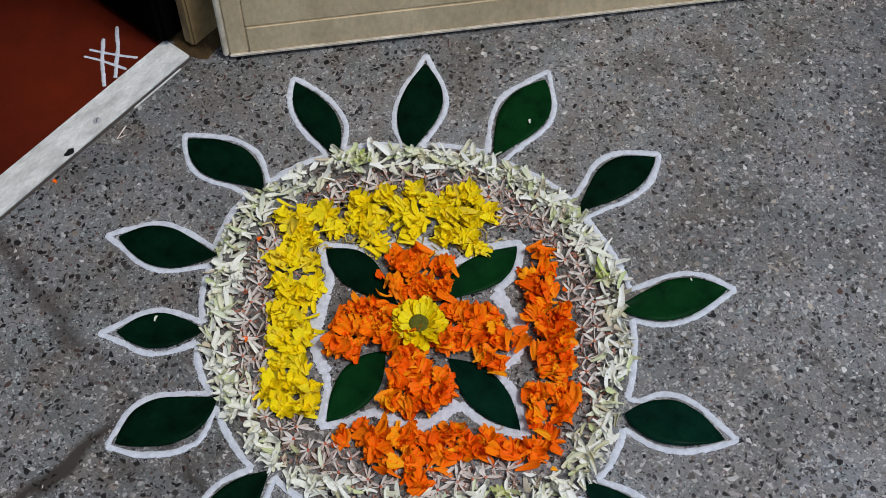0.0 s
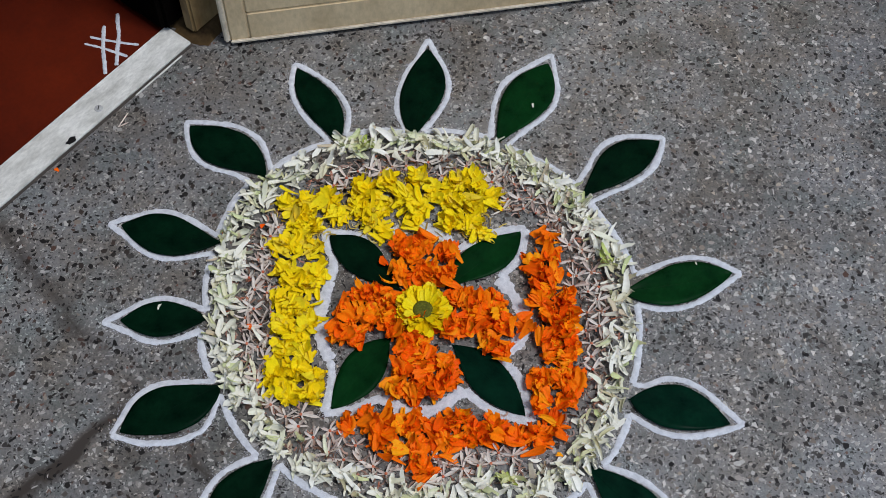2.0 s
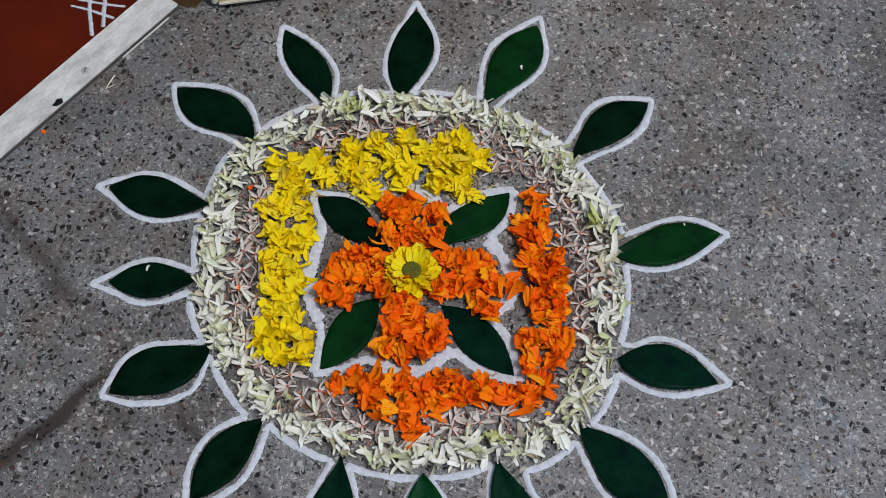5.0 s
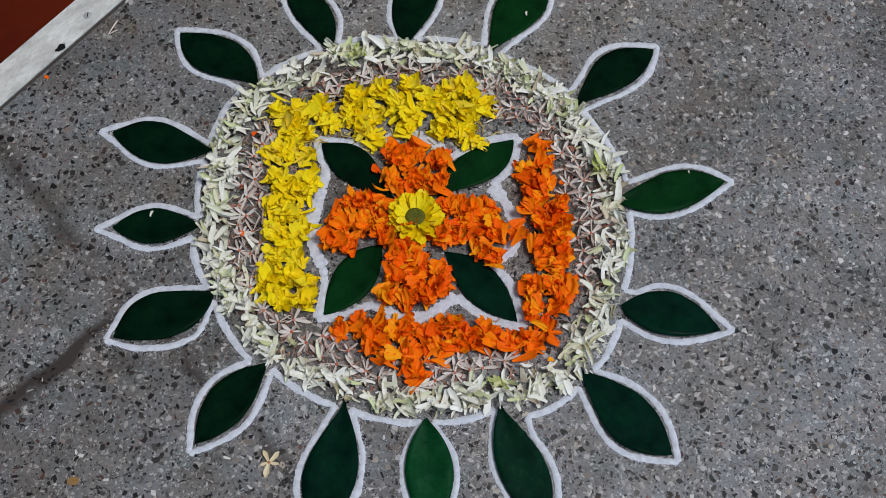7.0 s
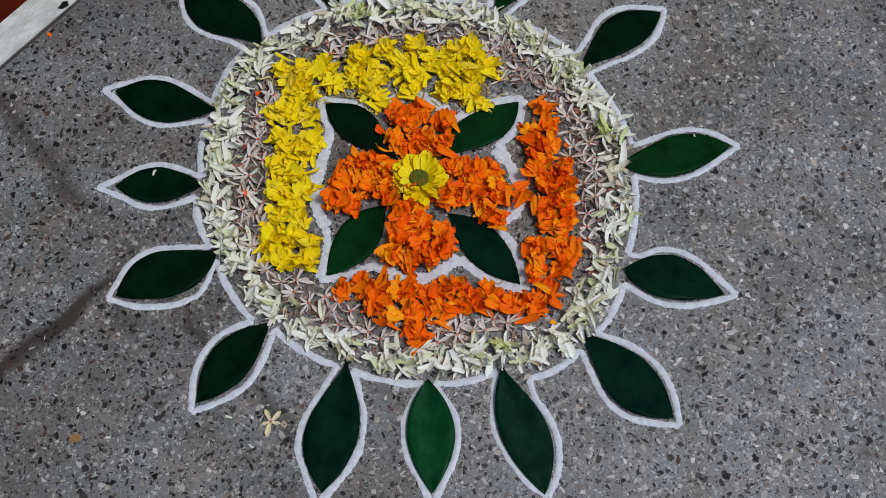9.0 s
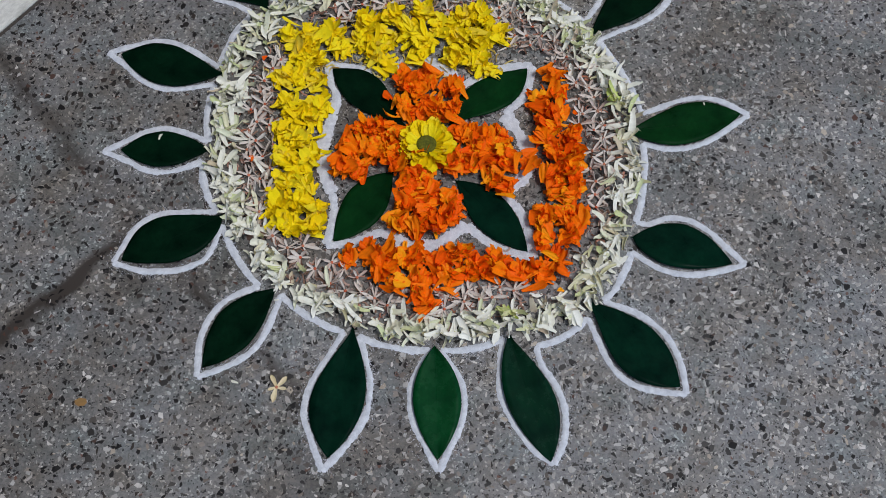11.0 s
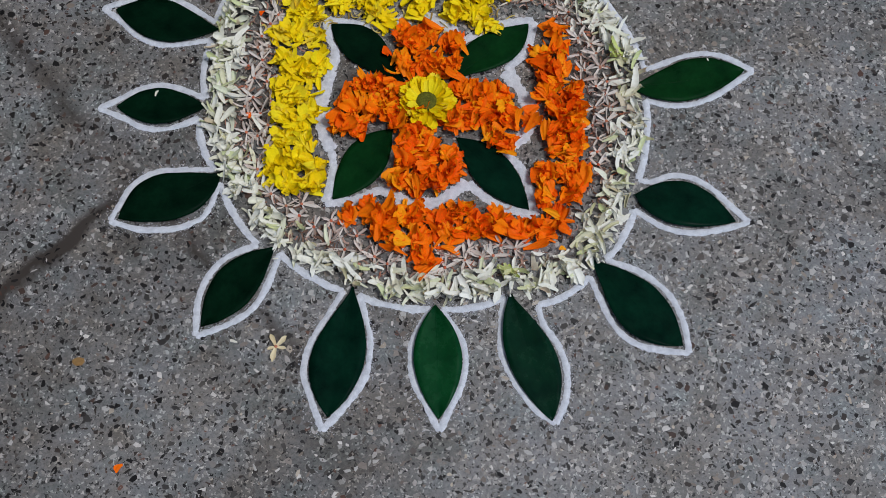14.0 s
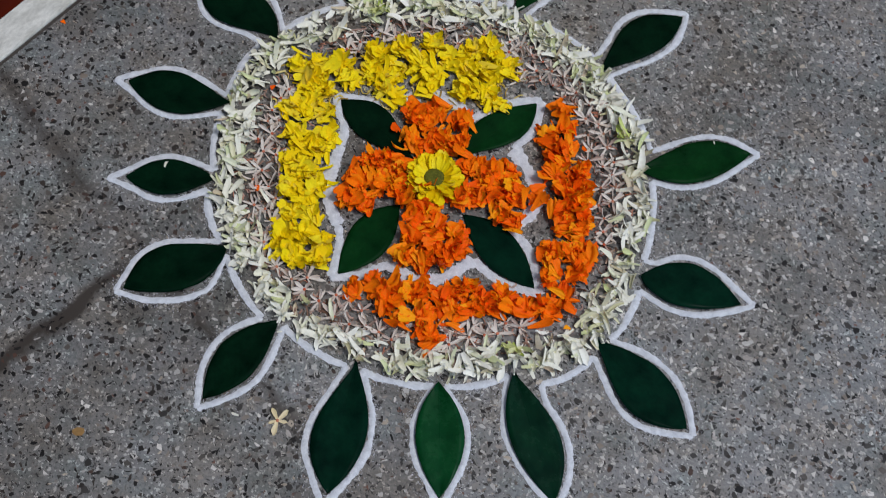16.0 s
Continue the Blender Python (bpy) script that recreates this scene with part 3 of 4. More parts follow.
LOW_LEAVES = [
    LeafPlan((-0.2296, -0.0484), (-0.3229, -0.0995), (0.43, 0.0282, 0.0081), (0.61, 0.0256, 0.0048), (-0.3314, -0.1015), (-0.2289, -0.0582), (-0.2352, -0.0441)),
    LeafPlan((-0.1708, -0.1271), (-0.2334, -0.2084), (0.55, 0.0187, 0.0057), (0.49, 0.0242, 0.0066), (-0.2381, -0.2176), (-0.1662, -0.1322), (-0.1869, -0.1239)),
    LeafPlan((-0.0945, -0.1670), (-0.1118, -0.2928), (0.54, 0.0236, 0.0039), (0.63, 0.0262, 0.0049), (-0.1168, -0.3053), (-0.0895, -0.1737), (-0.1030, -0.1695)),
    LeafPlan((-0.0166, -0.1854), (-0.0118, -0.2929), (0.48, 0.0233, 0.0032), (0.47, 0.0215, 0.0026), (-0.0110, -0.3037), (-0.0107, -0.1859), (-0.0208, -0.1861)),
    LeafPlan((0.0542, -0.1722), (0.0909, -0.2930), (0.57, 0.0232, 0.0061), (0.47, 0.0222, 0.0019), (0.0941, -0.2954), (0.0799, -0.1806), (0.0495, -0.1729)),
]
SIDE_LEAVES = [
    LeafPlan((0.1303, -0.1336), (0.2137, -0.2190), (0.55, 0.0230, 0.0070), (0.61, 0.0276, 0.0048), (0.2201, -0.2257), (0.1457, -0.1325), (0.1299, -0.1505)),
    LeafPlan((0.1775, -0.0648), (0.2736, -0.0907), (0.47, 0.0276, 0.0077), (0.42, 0.0210, 0.0046), (0.2875, -0.0904), (0.1814, -0.0466), (0.1754, -0.0795)),
    LeafPlan((0.1787, 0.0581), (0.2969, 0.0807), (0.62, 0.0212, 0.0072), (0.44, 0.0266, 0.0028), (0.3064, 0.0812), (0.1945, 0.0798), (0.1938, 0.0441)),
    LeafPlan((0.1414, 0.1741), (0.2357, 0.2516), (0.65, 0.0294, 0.0076), (0.65, 0.0176, 0.0052), (0.2412, 0.2589), (0.1384, 0.1938), (0.1524, 0.1699)),
    LeafPlan((0.0516, 0.2455), (0.1160, 0.3644), (0.58, 0.0259, 0.0069), (0.66, 0.0283, 0.0035), (0.1209, 0.3794), (0.0469, 0.2576), (0.0631, 0.2458)),
]
INNER_LEAVES = [
    LeafPlan((-0.0513, 0.0593), (-0.1289, 0.1263), (0.56, 0.0189, 0.0055), (0.70, 0.0229, 0.0043), (-0.1342, 0.1328), (-0.1260, 0.0714), (-0.0699, 0.1249)),
    LeafPlan((-0.0626, 0.0029), (-0.1178, -0.0748), (0.51, 0.0214, 0.0072), (0.43, 0.0216, 0.0038), (-0.1255, -0.0781), (-0.0686, -0.0618), (-0.1209, -0.0205)),
    LeafPlan((0.0028, -0.0049), (0.0727, -0.0817), (0.46, 0.0211, 0.0064), (0.53, 0.0191, 0.0047), (0.0784, -0.0883), (0.0482, -0.0188), (0.0135, -0.0532)),
    LeafPlan((-0.0050, 0.0620), (0.0757, 0.1313), (0.43, 0.0198, 0.0072), (0.60, 0.0222, 0.0042), (0.0819, 0.1360), (0.0061, 0.1084), (0.0519, 0.0755)),
]
outer = TOP_LEAVES + LOW_LEAVES + SIDE_LEAVES
for k, plan in enumerate(outer):
    if k == 8:
        leaf_thing(plan, M["leaf_fresh"], "fresh mid-green glossy leaf inside a white outline", 100 + k, 0.05)
    elif k in (14, 12):
        leaf_thing(plan, M["leaf_mid"], "green glossy leaf inside a white outline", 100 + k, 0.02)
    elif k in (7, 9, 10, 11):
        leaf_thing(plan, M["leaf_glint" if k == 9 else "leaf_sheen"], "dark green leaf with a bluish sheen in its colour inside a white outline", 100 + k, 0.05 if k == 9 else 0.02)
    else:
        leaf_thing(plan, M["leaf"], "dark green glossy leaf inside a white outline", 100 + k)
for k, plan in enumerate(INNER_LEAVES):
    leaf_thing(plan, M[("leaf", "leaf_mid", "leaf_sheen", "leaf_mid")[k]], "dark green leaf between orange petals", 140 + k)

drawing = thing("flour_drawing", "white rice flour outline of a petalled flower", "floor drawing")


def outline_side(plan, sign):
    """Points along one side of a leaf's outline, from its foot to its crest."""
    b, t, crest = Vector(plan.base), Vector(plan.tip), Vector(plan.crest)
    side, foot = (plan.left, plan.left_foot) if sign > 0 else (plan.right, plan.right_foot)
    d = t - b
    across = Vector((-d.y, d.x)).normalized() * sign
    foot = Vector(foot)
    begin = (foot - b).dot(d) / d.length_squared
    pts = [foot]
    for u in (0.12, 0.28, 0.44, 0.60, 0.76, 0.9):
        if u > begin + 0.12:
            pts.append(b + d * u + across * (leaf_side(u, side) + side[2] * (0.85 if u < 0.2 else 1.0)))
    return pts + [crest]


number = 0
for plan in outer:
    for sign in (1, -1):
        part("outline_stroke", flour_line(outline_side(plan, sign), 0.0062, seed=number), drawing)
        number += 1
for plan, after in zip(outer, outer[1:] + outer[:1]):
    a, b = Vector(plan.left_foot), Vector(after.right_foot)
    rad = ((a + b) / 2 - CENTRE).normalized()
    part("ring_stroke", flour_line([a, a.lerp(b, 0.3) + rad * 0.004, a.lerp(b, 0.7) + rad * 0.004, b], 0.0068, seed=number), drawing)
    number += 1
LOBES = [((-0.1337, 0.034), (-0.1299, -0.0018)), ((-0.0404, -0.0778), (-0.0129, -0.0728)), ((0.071, 0.0041), (0.0742, 0.0369)), ((-0.0108, 0.1299), (-0.0407, 0.1396))]
for plan in INNER_LEAVES:
    for sign in (1, -1):
        part("inner_stroke", flour_line(outline_side(plan, sign), 0.0094, seed=number), drawing)
        number += 1
for plan, after, lobe in zip(INNER_LEAVES, INNER_LEAVES[1:] + INNER_LEAVES[:1], LOBES):
    part("lobe_stroke", flour_line([plan.left_foot, *lobe, after.right_foot], 0.0135, seed=number), drawing)
    number += 1

# ---------------------------------------------------------------- petals
rnd = random.Random(5)
cream_kinds = [strap("cream_petal", rnd.uniform(0.014, 0.026), rnd.uniform(0.0044, 0.0080), M["cream"], rnd.uniform(-0.35, 0.65), rnd.uniform(-0.1, 0.5), seed=20 + k, rows=8, cols=3, base=0.5, blunt=0.82, swerve=0.5) for k in range(12)]
yellow_kinds = [strap("yellow_petal", rnd.uniform(0.017, 0.024), rnd.choice((0.0025, 0.0038, 0.0055, 0.0085, 0.011)), M["yellow"], rnd.uniform(-0.2, 0.45), rnd.uniform(0.05, 0.3), 0.12, 0.10, seed=40 + k, rows=6, cols=5, base=0.35, power=0.35, blunt=0.84, swerve=0.35) for k in range(14)]
orange_kinds = [strap("orange_petal", rnd.uniform(0.015, 0.023), rnd.choice((0.004, 0.007, 0.009, 0.011, 0.013)), M["orange"], rnd.uniform(-0.25, 0.45), rnd.uniform(0.0, 0.3), 0.15, 0.20, seed=60 + k, rows=6, cols=6, base=0.3, power=0.35, blunt=0.86, swerve=0.35) for k in range(15)]


# torn flower clumps: the middle and the reach of each
YELLOW_TOP = [(-0.177, 0.165, 0.010), (-0.156, 0.165, 0.015), (-0.163, 0.143, 0.016), (-0.148, 0.136, 0.011), (-0.132, 0.169, 0.014), (-0.122, 0.151, 0.011), (-0.093, 0.181, 0.016), (-0.101, 0.159, 0.014), (-0.077, 0.159, 0.013), (-0.085, 0.141, 0.010), (-0.066, 0.192, 0.013), (-0.053, 0.174, 0.014), (-0.035, 0.200, 0.013), (-0.034, 0.163, 0.014), (-0.040, 0.145, 0.008), (-0.013, 0.182, 0.015), (0.002, 0.164, 0.015), (-0.001, 0.142, 0.010), (0.023, 0.194, 0.016), (0.026, 0.168, 0.016), (0.044, 0.172, 0.013), (0.020, 0.139, 0.013), (0.035, 0.128, 0.008), (0.008, 0.193, 0.011), (-0.073, 0.130, 0.007)]
YELLOW_SIDE = [(-0.182, 0.111, 0.010), (-0.162, 0.115, 0.015), (-0.146, 0.108, 0.009), (-0.174, 0.083, 0.011), (-0.139, 0.077, 0.011), (-0.164, 0.066, 0.014), (-0.147, 0.063, 0.011), (-0.175, 0.046, 0.011), (-0.160, 0.039, 0.014), (-0.142, 0.023, 0.009), (-0.170, 0.016, 0.013), (-0.155, 0.010, 0.013), (-0.171, -0.010, 0.013), (-0.148, -0.013, 0.011), (-0.175, -0.036, 0.013), (-0.158, -0.036, 0.016), (-0.138, -0.042, 0.011), (-0.162, -0.058, 0.014), (-0.137, -0.060, 0.011), (-0.174, -0.051, 0.009)]
ORANGE_SIDE = [(0.109, 0.096, 0.011), (0.096, 0.068, 0.014), (0.101, 0.026, 0.014), (0.124, 0.020, 0.010), (0.102, -0.019, 0.011), (0.100, -0.000, 0.013), (0.102, 0.117, 0.010), (0.085, 0.087, 0.014), (0.105, 0.072, 0.016), (0.093, 0.046, 0.016), (0.119, 0.043, 0.016), (0.077, 0.016, 0.008), (0.112, 0.010, 0.017), (0.124, -0.006, 0.009), (0.116, -0.023, 0.014), (0.087, -0.042, 0.014), (0.110, -0.045, 0.016), (0.123, -0.045, 0.010), (0.092, -0.067, 0.013), (0.115, -0.067, 0.013), (0.097, -0.085, 0.009), (0.102, -0.097, 0.006), (0.080, -0.110, 0.009), (0.094, -0.104, 0.009)]
ORANGE_LOW = [(-0.102, -0.090, 0.007), (-0.083, -0.087, 0.014), (-0.069, -0.105, 0.017), (-0.054, -0.120, 0.009), (-0.061, -0.093, 0.011), (-0.039, -0.093, 0.015), (-0.016, -0.099, 0.014), (-0.030, -0.117, 0.009), (0.006, -0.089, 0.016), (0.022, -0.101, 0.015), (0.000, -0.114, 0.008), (0.042, -0.095, 0.015), (0.061, -0.104, 0.010), (0.075, -0.107, 0.009), (0.033, -0.113, 0.006), (-0.013, -0.114, 0.008)]
ORANGE_DROP = [(-0.030, -0.134, 0.009), (-0.032, -0.145, 0.007), (-0.021, -0.139, 0.006)]
CROSS_MIDDLE = [(-0.052, 0.016, 0.011), (-0.059, 0.046, 0.009), (-0.006, 0.017, 0.011), (0.002, 0.047, 0.008), (-0.039, 0.068, 0.009), (-0.015, 0.068, 0.009), (-0.029, 0.010, 0.013), (-0.030, 0.039, 0.014)]
CROSS_TOP = [(-0.052, 0.110, 0.014), (-0.028, 0.111, 0.016), (-0.004, 0.101, 0.014), (-0.054, 0.076, 0.013), (-0.027, 0.079, 0.016), (-0.004, 0.076, 0.013), (-0.039, 0.097, 0.015)]
CROSS_WEST = [(-0.095, 0.049, 0.015), (-0.074, 0.050, 0.015), (-0.105, 0.029, 0.015), (-0.082, 0.023, 0.016), (-0.113, 0.006, 0.013), (-0.098, 0.000, 0.013), (-0.062, 0.023, 0.014), (-0.060, 0.046, 0.010), (-0.053, 0.010, 0.010)]
CROSS_EAST = [(0.008, 0.044, 0.014), (0.028, 0.044, 0.014), (0.046, 0.038, 0.014), (0.014, 0.017, 0.015), (0.037, 0.014, 0.015), (0.054, 0.015, 0.011), (0.039, -0.008, 0.011), (0.051, -0.011, 0.009), (-0.001, 0.011, 0.011), (0.025, 0.031, 0.011)]
CROSS_LOW = [(-0.040, -0.005, 0.014), (-0.026, -0.018, 0.015), (-0.048, -0.034, 0.014), (-0.028, -0.040, 0.015), (-0.006, -0.030, 0.015), (-0.056, -0.056, 0.011), (-0.036, -0.059, 0.014), (-0.017, -0.059, 0.013), (-0.000, -0.049, 0.010), (-0.043, -0.018, 0.011)]


def clump_poses(clumps, kinds, seed, tilts, layers, density=31.0, spread=1.22):
    """Petals in torn clumps: in each they lie round its middle, most of them pointing outwards."""
    r = random.Random(seed)
    out = []
    for x, y, reach in clumps:
        for k in range(max(4, int(density * (reach / 0.014) ** 1.5))):
            pick = r.randrange(len(kinds))
            me = kinds[pick]
            a, size = r.uniform(0, 6.283), r.uniform(0.80, 1.20)
            long = max(v.co.y for v in me.vertices) * size
            root = reach * r.uniform(0.45, spread) - long
            sway = r.gauss(0, 0.003)
            q = Vector((x + root * math.cos(a) - sway * math.sin(a), y + root * math.sin(a) + sway * math.cos(a)))
            m = lie(me, q.x, q.y, math.degrees(a) - 90 + r.gauss(0, 24), r.uniform(*tilts), r.gauss(0, 18), size, r.uniform(*layers))
            out.append((m, pick))
    r.shuffle(out)
    return out


for clumps, seed in ((YELLOW_TOP, 31), (YELLOW_SIDE, 32)):
    bed = thing("yellow_petal_band", "band of loose bright yellow flower petals on the floor", "flower petals", group="yellow petal bands")
    scatter(bed, "petal", clump_poses(clumps, yellow_kinds, seed, (-8, 18), (0.0008, 0.007)), yellow_kinds, M["yellow_i"])
for clumps, seed, reach_out in ((ORANGE_SIDE, 33, 1.02), (ORANGE_LOW, 34, 1.18), (ORANGE_DROP, 35, 1.1)):
    bed = thing("orange_petal_band", "band of loose orange marigold petals on the floor", "flower petals", group="orange petal bands")
    scatter(bed, "petal", clump_poses(clumps, orange_kinds, seed, (-8, 32), (0.0008, 0.010), 17 * reach_out, reach_out), orange_kinds, M["orange_i"])
for clumps, seed in ((CROSS_TOP, 36), (CROSS_WEST, 37), (CROSS_EAST, 38), (CROSS_LOW, 39), (CROSS_MIDDLE, 40)):
    bed = thing("orange_petal_heap", "heap of orange marigold petals between the leaves", "flower petals", group="orange petal heaps of the cross")
    scatter(bed, "petal", clump_poses(clumps, orange_kinds, seed, (-8, 32) if seed < 40 else (-4, 10), (0.001, 0.012 if seed < 40 else 0.005), 22, 0.98), orange_kinds, M["orange_i"])


COVERED = YELLOW_TOP + YELLOW_SIDE + ORANGE_SIDE + ORANGE_LOW + ORANGE_DROP


def taken(q, spare=0.0):
    """Whether a place lies in the coloured bands or the middle of the drawing."""
    if any((q.x - x) ** 2 + (q.y - y) ** 2 < (reach + spare) ** 2 for x, y, reach in COVERED):
        return True
    d = q - CENTRE
    return max(abs(d.x), abs(d.y)) < 0.116 or any((q - Vector(plan.crest)).length < 0.020 for plan in INNER_LEAVES)


BUDS = ((0.0525, -0.1500), (0.1640, 0.0940), (-0.0950, 0.2420))


FEET = sorted((math.atan2(v[1] - CENTRE.y, v[0] - CENTRE.x), math.hypot(v[0] - CENTRE.x, v[1] - CENTRE.y)) for plan in outer for v in (plan.left_foot, plan.right_foot))


def ring_edge(a):
    """How far the ring of flour reaches at a bearing from the middle."""
    return float(np.interp((a + math.pi) % (2 * math.pi) - math.pi, [f[0] for f in FEET], [f[1] for f in FEET], period=2 * math.pi)) + 0.001


# faded star-shaped florets along the inside of the ring
floret_petal = [strap("floret_petal", 1.25 * L, 1.0 * W, M["floret"], c, 0.35, seed=80 + k, rows=5, cols=3, base=0.45) for k, (L, W, c) in enumerate(((0.0115, 0.0034, 0.1), (0.0100, 0.0038, 0.25), (0.0125, 0.0030, 0.0), (0.0095, 0.0032, 0.35)))]
bm = bmesh.new()
bmesh.ops.create_icosphere(bm, subdivisions=2, radius=0.0016)
bmesh.ops.scale(bm, vec=(1, 1, 0.7), verts=bm.verts)
heart_mesh = bm_mesh("heart", bm, M["heart"], True)
r = random.Random(91)
spots = []
tries = 0
while len(spots) < 120 and tries < 9000:
    tries += 1
    a = r.uniform(0, 6.283)
    q = CENTRE + Vector((math.cos(a), math.sin(a))) * r.uniform(0.140, 0.186)
    if taken(q, 0.006) or any((q - s).length < 0.0122 for s in spots):
        continue
    spots.append(q)

r = random.Random(77)
poses = []
while len(poses) < 1150:
    a = r.uniform(0, 6.283)
    d = ring_edge(a) - 0.0085 - abs(r.gauss(0, 0.017))
    q = CENTRE + Vector((math.cos(a), math.sin(a))) * d
    if d < 0.14 or taken(q, 0.004) or (d < 0.192 and any((q - p).length < 0.0085 for p in spots)) or 0.5 + 0.5 * noise.noise((q.x * 55, q.y * 55, 1.0)) < 0.33:
        continue
    pick = r.randrange(len(cream_kinds))
    me = cream_kinds[pick]
    yaw = math.degrees(a) - 90 + r.choice((0, 180)) + r.gauss(0, 70)
    m = lie(me, q.x, q.y, yaw, r.gauss(4, 10), r.gauss(0, 24), r.uniform(0.60, 1.08), r.uniform(0.0008, 0.006))
    poses.append((m @ Matrix.Translation((0, -0.010, 0)), pick))
cream_bed = thing("cream_petal_ring", "ring of scattered cream white tuberose petals on the floor", "flower petals")
scatter(cream_bed, "petal", poses, cream_kinds, M["cream_i"])

r = random.Random(92)
for q in spots:
    star = thing("floret", "faded pinkish white star floret with a reddish heart", "flower", (q.x, q.y, 0.0022), "faded florets inside the petal ring")
    star.rotation_euler = (r.gauss(0, 0.28), r.gauss(0, 0.28), r.uniform(0, 6.28))
    n = r.randint(5, 8)
    for k in range(n):
        part("petal", r.choice(floret_petal), star, at=pose(0, 0, 0.0008, r.uniform(-2, 26), r.gauss(0, 24), 360 * k / n + r.gauss(0, 22)) @ Matrix.Scale(r.uniform(0.65, 1.25), 4))
    part("heart", heart_mesh, star, at=Matrix.Translation((0, 0, 0.0014)))

# unripe greenish buds among the cream petals
bud_mat = by_random("green_bud", [(0.0, (0.42, 0.52, 0.10)), (0.6, (0.58, 0.64, 0.22)), (1.0, (0.66, 0.66, 0.36))], 0.5, 0.3, sub=0.1)
bud_kinds = [strap("bud_petal", 0.019, w, bud_mat, c, 0.4, seed=130 + k, rows=8, cols=3, base=0.5, blunt=0.8, swerve=0.6) for k, (w, c) in enumerate(((0.004, 0.3), (0.006, 0.1), (0.005, 0.6)))]
r = random.Random(19)
for x, y in BUDS:
    bud = thing("flower_bud", "unripe yellowish green flower bud in the petal ring", "flower bud", (x, y, 0.004), "green buds in the petal ring")
    for k in range(6):
        part("petal", bud_kinds[k % 3], bud, at=pose(r.gauss(0, 0.003), r.gauss(0, 0.003), 0.001 * k, r.uniform(-4, 12), r.gauss(0, 15), r.uniform(0, 360)) @ Matrix.Translation((0, -0.008, 0)))


def threads(name, count, spot, size, mat, label, seed):
    """Thin curled scraps of stamens and stalks."""
    r = random.Random(seed)
    verts, faces = [], []
    for _ in range(count):
        q = spot(r)
        if q is None:
            continue
        a, ln, w, c = r.uniform(0, 6.283), size * r.uniform(0.5, 1.3), r.uniform(0.0004, 0.0010), r.uniform(-0.5, 0.5)
        o = len(verts)
        for k in range(5):
            u = k / 4 - 0.5
            b = a + c * u * 3
            x, y = q.x + ln * u * math.cos(b), q.y + ln * u * math.sin(b)
            z = 0.0010 + 0.002 * r.random()
            for e in (-1, 1):
                verts.append((x - e * w * math.sin(b), y + e * w * math.cos(b), z + 0.0003 * e))
        for k in range(4):
            faces.append((o + 2 * k, o + 2 * k + 1, o + 2 * k + 3, o + 2 * k + 2))
    return tagged(new(name, mesh_of(name, verts, faces, mat)), label, "flower scraps", kind="stuff")


def ring_spot(r):
    a = r.uniform(0, 6.283)
    q = CENTRE + Vector((math.cos(a), math.sin(a))) * r.uniform(0.142, 0.205)
    return None if taken(q) else q


def clump_spot(r):
    x, y, reach = r.choice(YELLOW_TOP)
    return Vector((x + r.gauss(0, reach), y + r.gauss(-0.004, reach)))


BROWN = by_random("brown_scrap", [(0.0, (0.10, 0.05, 0.03)), (0.4, (0.30, 0.18, 0.13)), (0.7, (0.48, 0.34, 0.28)), (1.0, (0.45, 0.14, 0.07))], 0.7, 0.2, True)
TAN = by_random("tan_scrap", [(0.0, (0.30, 0.19, 0.03)), (0.5, (0.62, 0.48, 0.12)), (1.0, (0.70, 0.62, 0.30))], 0.7, 0.2, True)
threads("floret_scraps", 1500, ring_spot, 0.009, BROWN, "brown and pink scraps of florets on the floor", 51)
threads("stamen_scraps", 420, clump_spot, 0.010, TAN, "thin tan stamens among the yellow petals", 52)

# the yellow flower in the middle
flower = thing("centre_flower", "yellow chrysanthemum head with an olive green disc", "flower", (-0.0285, 0.0285, 0.011))
ray_kinds = [strap("ray_petal", L, 0.0100, M["yellow"], c, 0.16, 0.10, 0.05, seed=110 + k, rows=7, cols=5, base=0.5, power=0.35, blunt=0.82, swerve=0.1) for k, (L, c) in enumerate(((0.0215, 0.05), (0.0225, -0.08), (0.0205, 0.14)))]
r = random.Random(8)
for layer, (n, tilt, grow) in enumerate(((30, 4, 0.98), (27, 16, 0.86), (22, 32, 0.66))):
    for k in range(n):
        a = 360 * (k + 0.5 * layer) / n + r.gauss(0, 7)
        m = pose(0, 0, 0.001 + 0.0022 * layer, 0, 0, a) @ Matrix.Translation((0, 0.0090, 0)) @ pose(0, 0, 0, tilt + r.gauss(0, 8), r.gauss(0, 13), r.gauss(0, 9)) @ Matrix.Scale(grow * r.uniform(0.92, 1.2), 4)
        part("ray_petal", r.choice(ray_kinds), flower, at=m)
bm = bmesh.new()
bmesh.ops.create_uvsphere(bm, u_segments=24, v_segments=12, radius=0.0105)
for v in bm.verts:
    v.co.z = v.co.z * 0.45 - 0.0016 * math.exp(-(v.co.x ** 2 + v.co.y ** 2) / 0.00002)
    v.co *= 1 + 0.06 * noise.noise(v.co * 900)
part("disc", bm_mesh("disc", bm, M["disc"], True), flower, "olive green disc", at=Matrix.Translation((0, 0, 0.0055)))

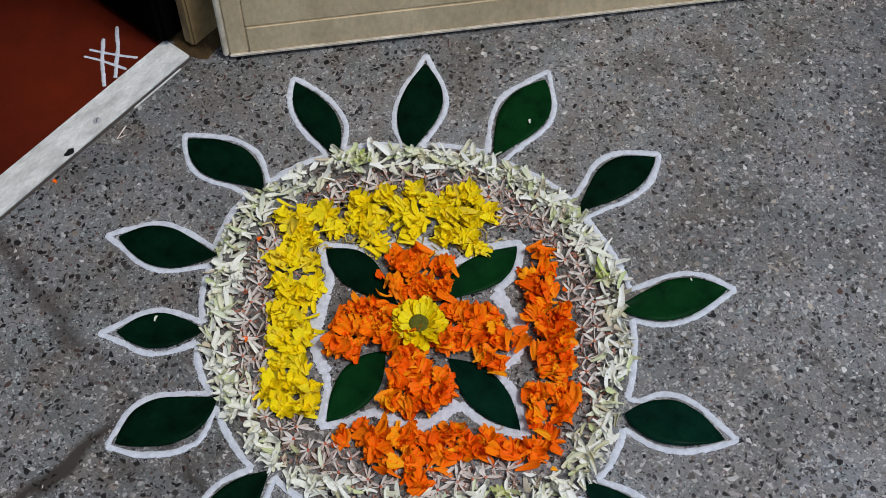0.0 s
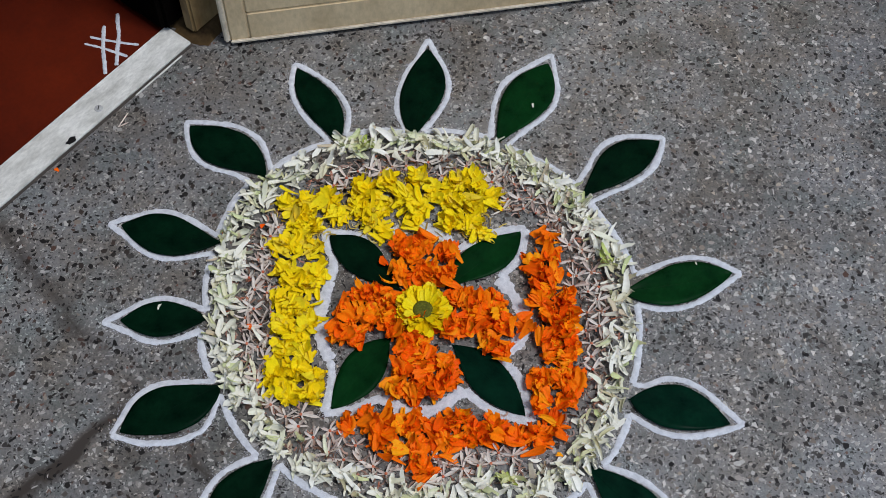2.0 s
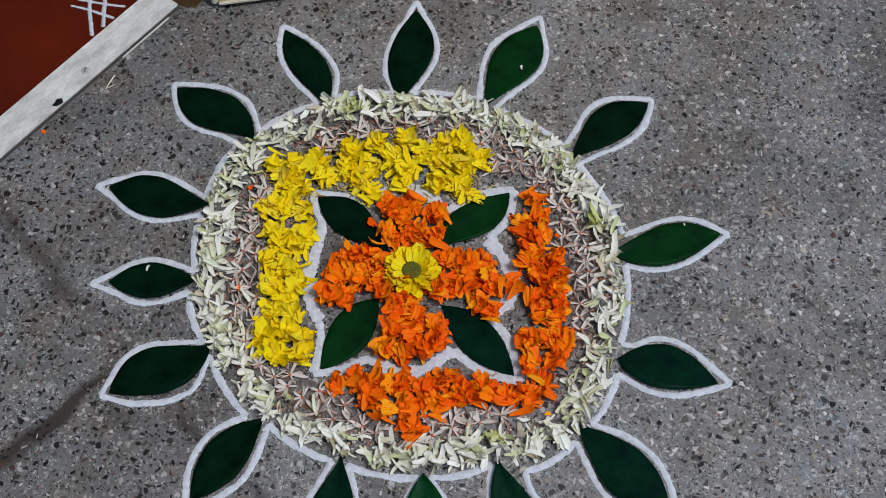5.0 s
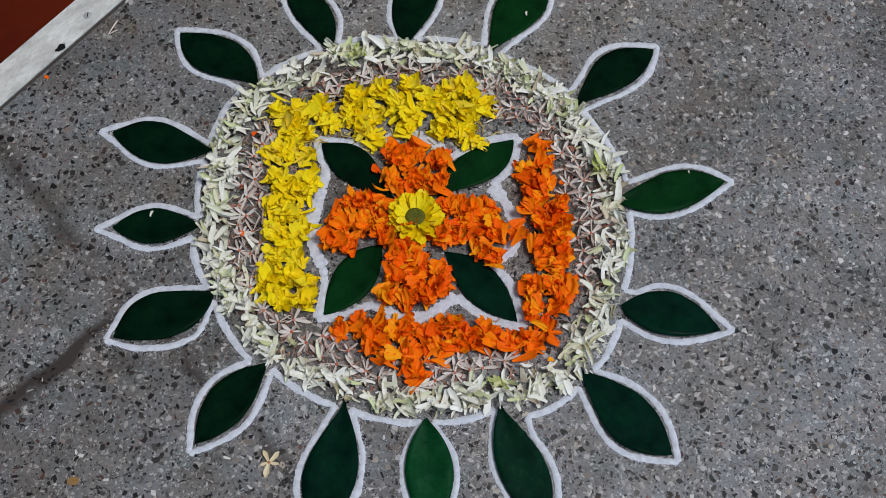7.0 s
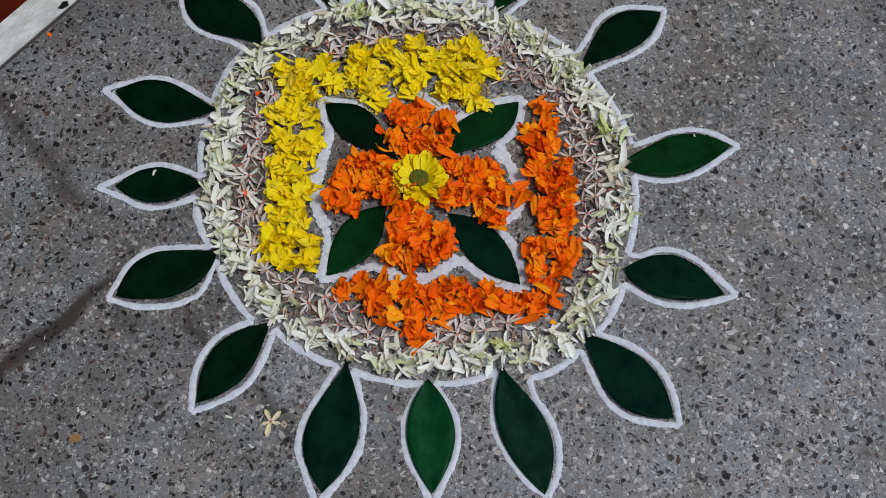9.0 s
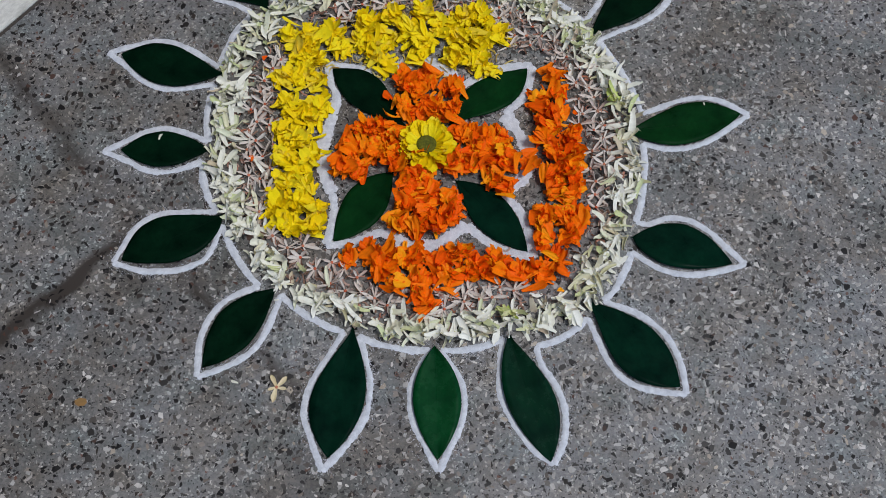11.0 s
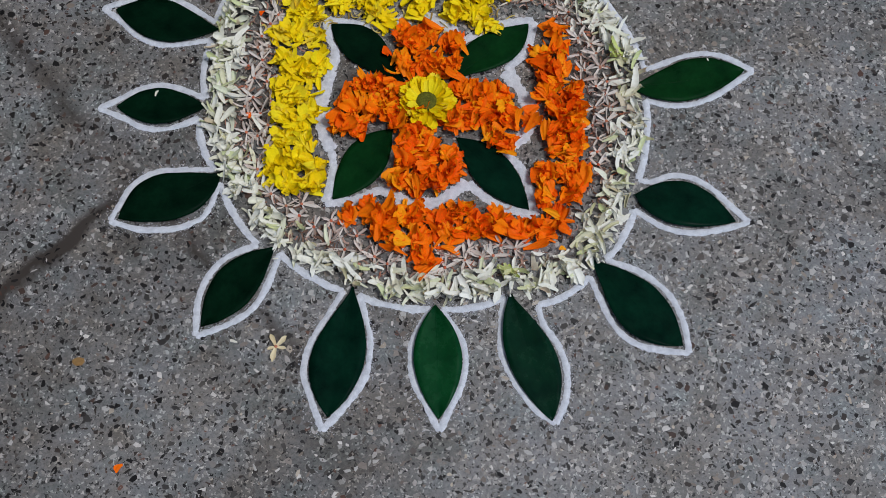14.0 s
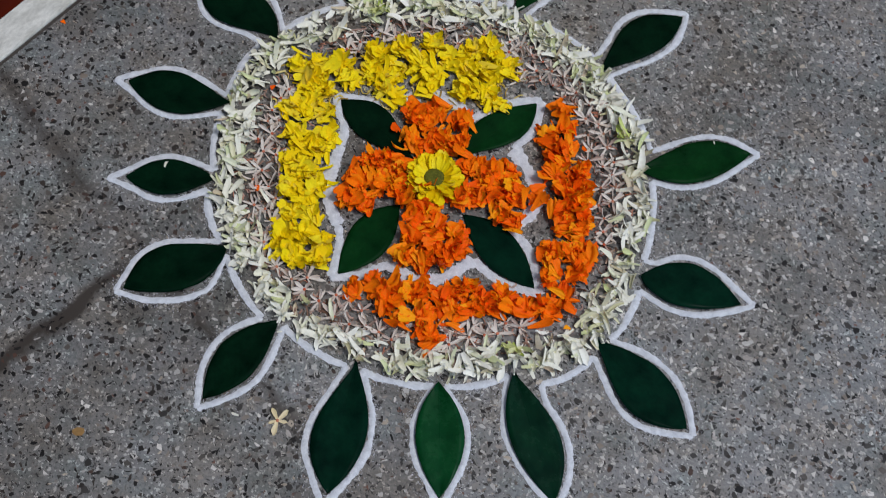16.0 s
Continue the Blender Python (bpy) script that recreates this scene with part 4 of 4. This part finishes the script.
# ---------------------------------------------------------------- small things
hash_mark = thing("flour_mark", "white crossed flour lines on the red floor", "floor drawing")
hash_mark.location = (0, 0, 0.0028)
for k, (a, b) in enumerate((((-0.4109, 0.4196), (-0.3987, 0.3460)), ((-0.3975, 0.4394), (-0.3880, 0.3590)), ((-0.4247, 0.4027), (-0.3657, 0.3907)), ((-0.4298, 0.3922), (-0.3766, 0.3725)))):
    a, b = Vector(a), Vector(b)
    bend = Vector((0.0015, 0.001)) * (1 if k % 2 else -1)
    part("stroke", flour_line([a, a.lerp(b, 0.5) + bend, b], 0.0046 if k < 2 else 0.0036, 0.001, seed=300 + k), hash_mark)

for x, y, yaw, s, lab in ((-0.1987, -0.2234, 80, 0.35, "small scrap of cream petal on the floor"), (-0.3002, 0.0335, 0, 0.38, "tiny white petal scrap on a leaf"), (0.0954, 0.2955, 10, 0.35, "tiny white petal scrap on a leaf"), (0.1442, -0.1385, 50, 0.2, "tiny white petal scrap on a leaf"), (0.2595, 0.0881, 20, 0.2, "tiny white petal scrap on a leaf"), (-0.166, -0.140, 100, 0.25, "tiny white petal scrap on a leaf")):
    me = cream_kinds[1]
    high = 0.0046 if "leaf" in lab else 0.0006
    ob = new("loose_petal", me)
    ob.matrix_world = lie(me, x, y, yaw, 0, 0, s, high)
    tagged(ob, lab, "petal")
for x, y, yaw, s in ((-0.4319, 0.2100, 40, 0.4), (-0.2365, 0.1295, 70, 0.5), (-0.0725, 0.098, 185, 0.9), (-0.2044, 0.0107, 0, 0.45), (0.1072, -0.1261, 60, 0.45), (-0.1981, 0.1377, 120, 0.45), (0.1232, 0.0789, 180, 0.45), (-0.2912, -0.3389, 120, 0.6)):
    me = orange_kinds[2]
    ob = new("loose_petal", me)
    ob.matrix_world = lie(me, x, y, yaw, 6, 0, s, 0.0066 if math.hypot(x, y) < 0.25 else 0.0008)
    tagged(ob, "small loose orange petal", "petal")
scrap = thing("loose_petal", "thin forked cream petal lying by itself", "petal", (-0.3742, 0.271, 0.0008))
for yaw, size in ((-25, 0.85), (-62, 0.5)):
    part("strip", floret_petal[2], scrap, at=pose(0, 0, 0.0004, 2, 0, yaw) @ Matrix.Diagonal((0.6, 1.6 * size, 1, 1)))
straw_petal = strap("straw_petal", 0.0125, 0.0046, by_random("straw_petal", [(0.0, (0.66, 0.54, 0.30)), (1.0, (0.80, 0.70, 0.46))], 0.6, 0.2, sub=0.1), 0.1, 0.3, seed=9, rows=6, cols=3)
fallen = thing("floret", "cream star floret lying apart on the floor", "flower", (-0.1630, -0.2265, 0.0012))
fallen.rotation_euler = (0.1, 0, 0.4)
for k in range(5):
    part("petal", straw_petal, fallen, at=pose(0, 0, 0.001, 5, 0, 72 * k + (k % 2) * 15) @ Matrix.Scale((1.0, 0.7, 1.25, 0.8, 1.1)[k], 4))
part("heart", heart_mesh, fallen, "orange brown heart", at=Matrix.Translation((0, 0, 0.0015)))

# dust of flour along the strokes
r = random.Random(14)
verts, faces = [], []
strokes = [o for o in drawing.children]
for o in strokes:
    vs = o.data.vertices
    for k in range(int(len(vs) * 1.3)):
        c = vs[r.randrange(len(vs))].co
        far = 0.0027 if r.random() < 0.65 else 0.0058
        q = Vector((c.x + r.gauss(0, far), c.y + r.gauss(0, far), 0.0006))
        s = r.uniform(0.0002, 0.0007) * r.uniform(0.6, 1.0)
        o2 = len(verts)
        verts += [q + Vector((-s, -s * 0.7, 0)), q + Vector((s, -s, 0)), q + Vector((s * 0.3, s, 0)), q + Vector((0, 0, s * 0.8))]
        faces += [(o2, o2 + 1, o2 + 3), (o2 + 1, o2 + 2, o2 + 3), (o2 + 2, o2, o2 + 3)]
dust = new("flour_dust", mesh_of("flour_dust", verts, faces, M["speck"]))
tagged(dust, "spilled specks of white flour beside the strokes", "flour dust", kind="stuff")
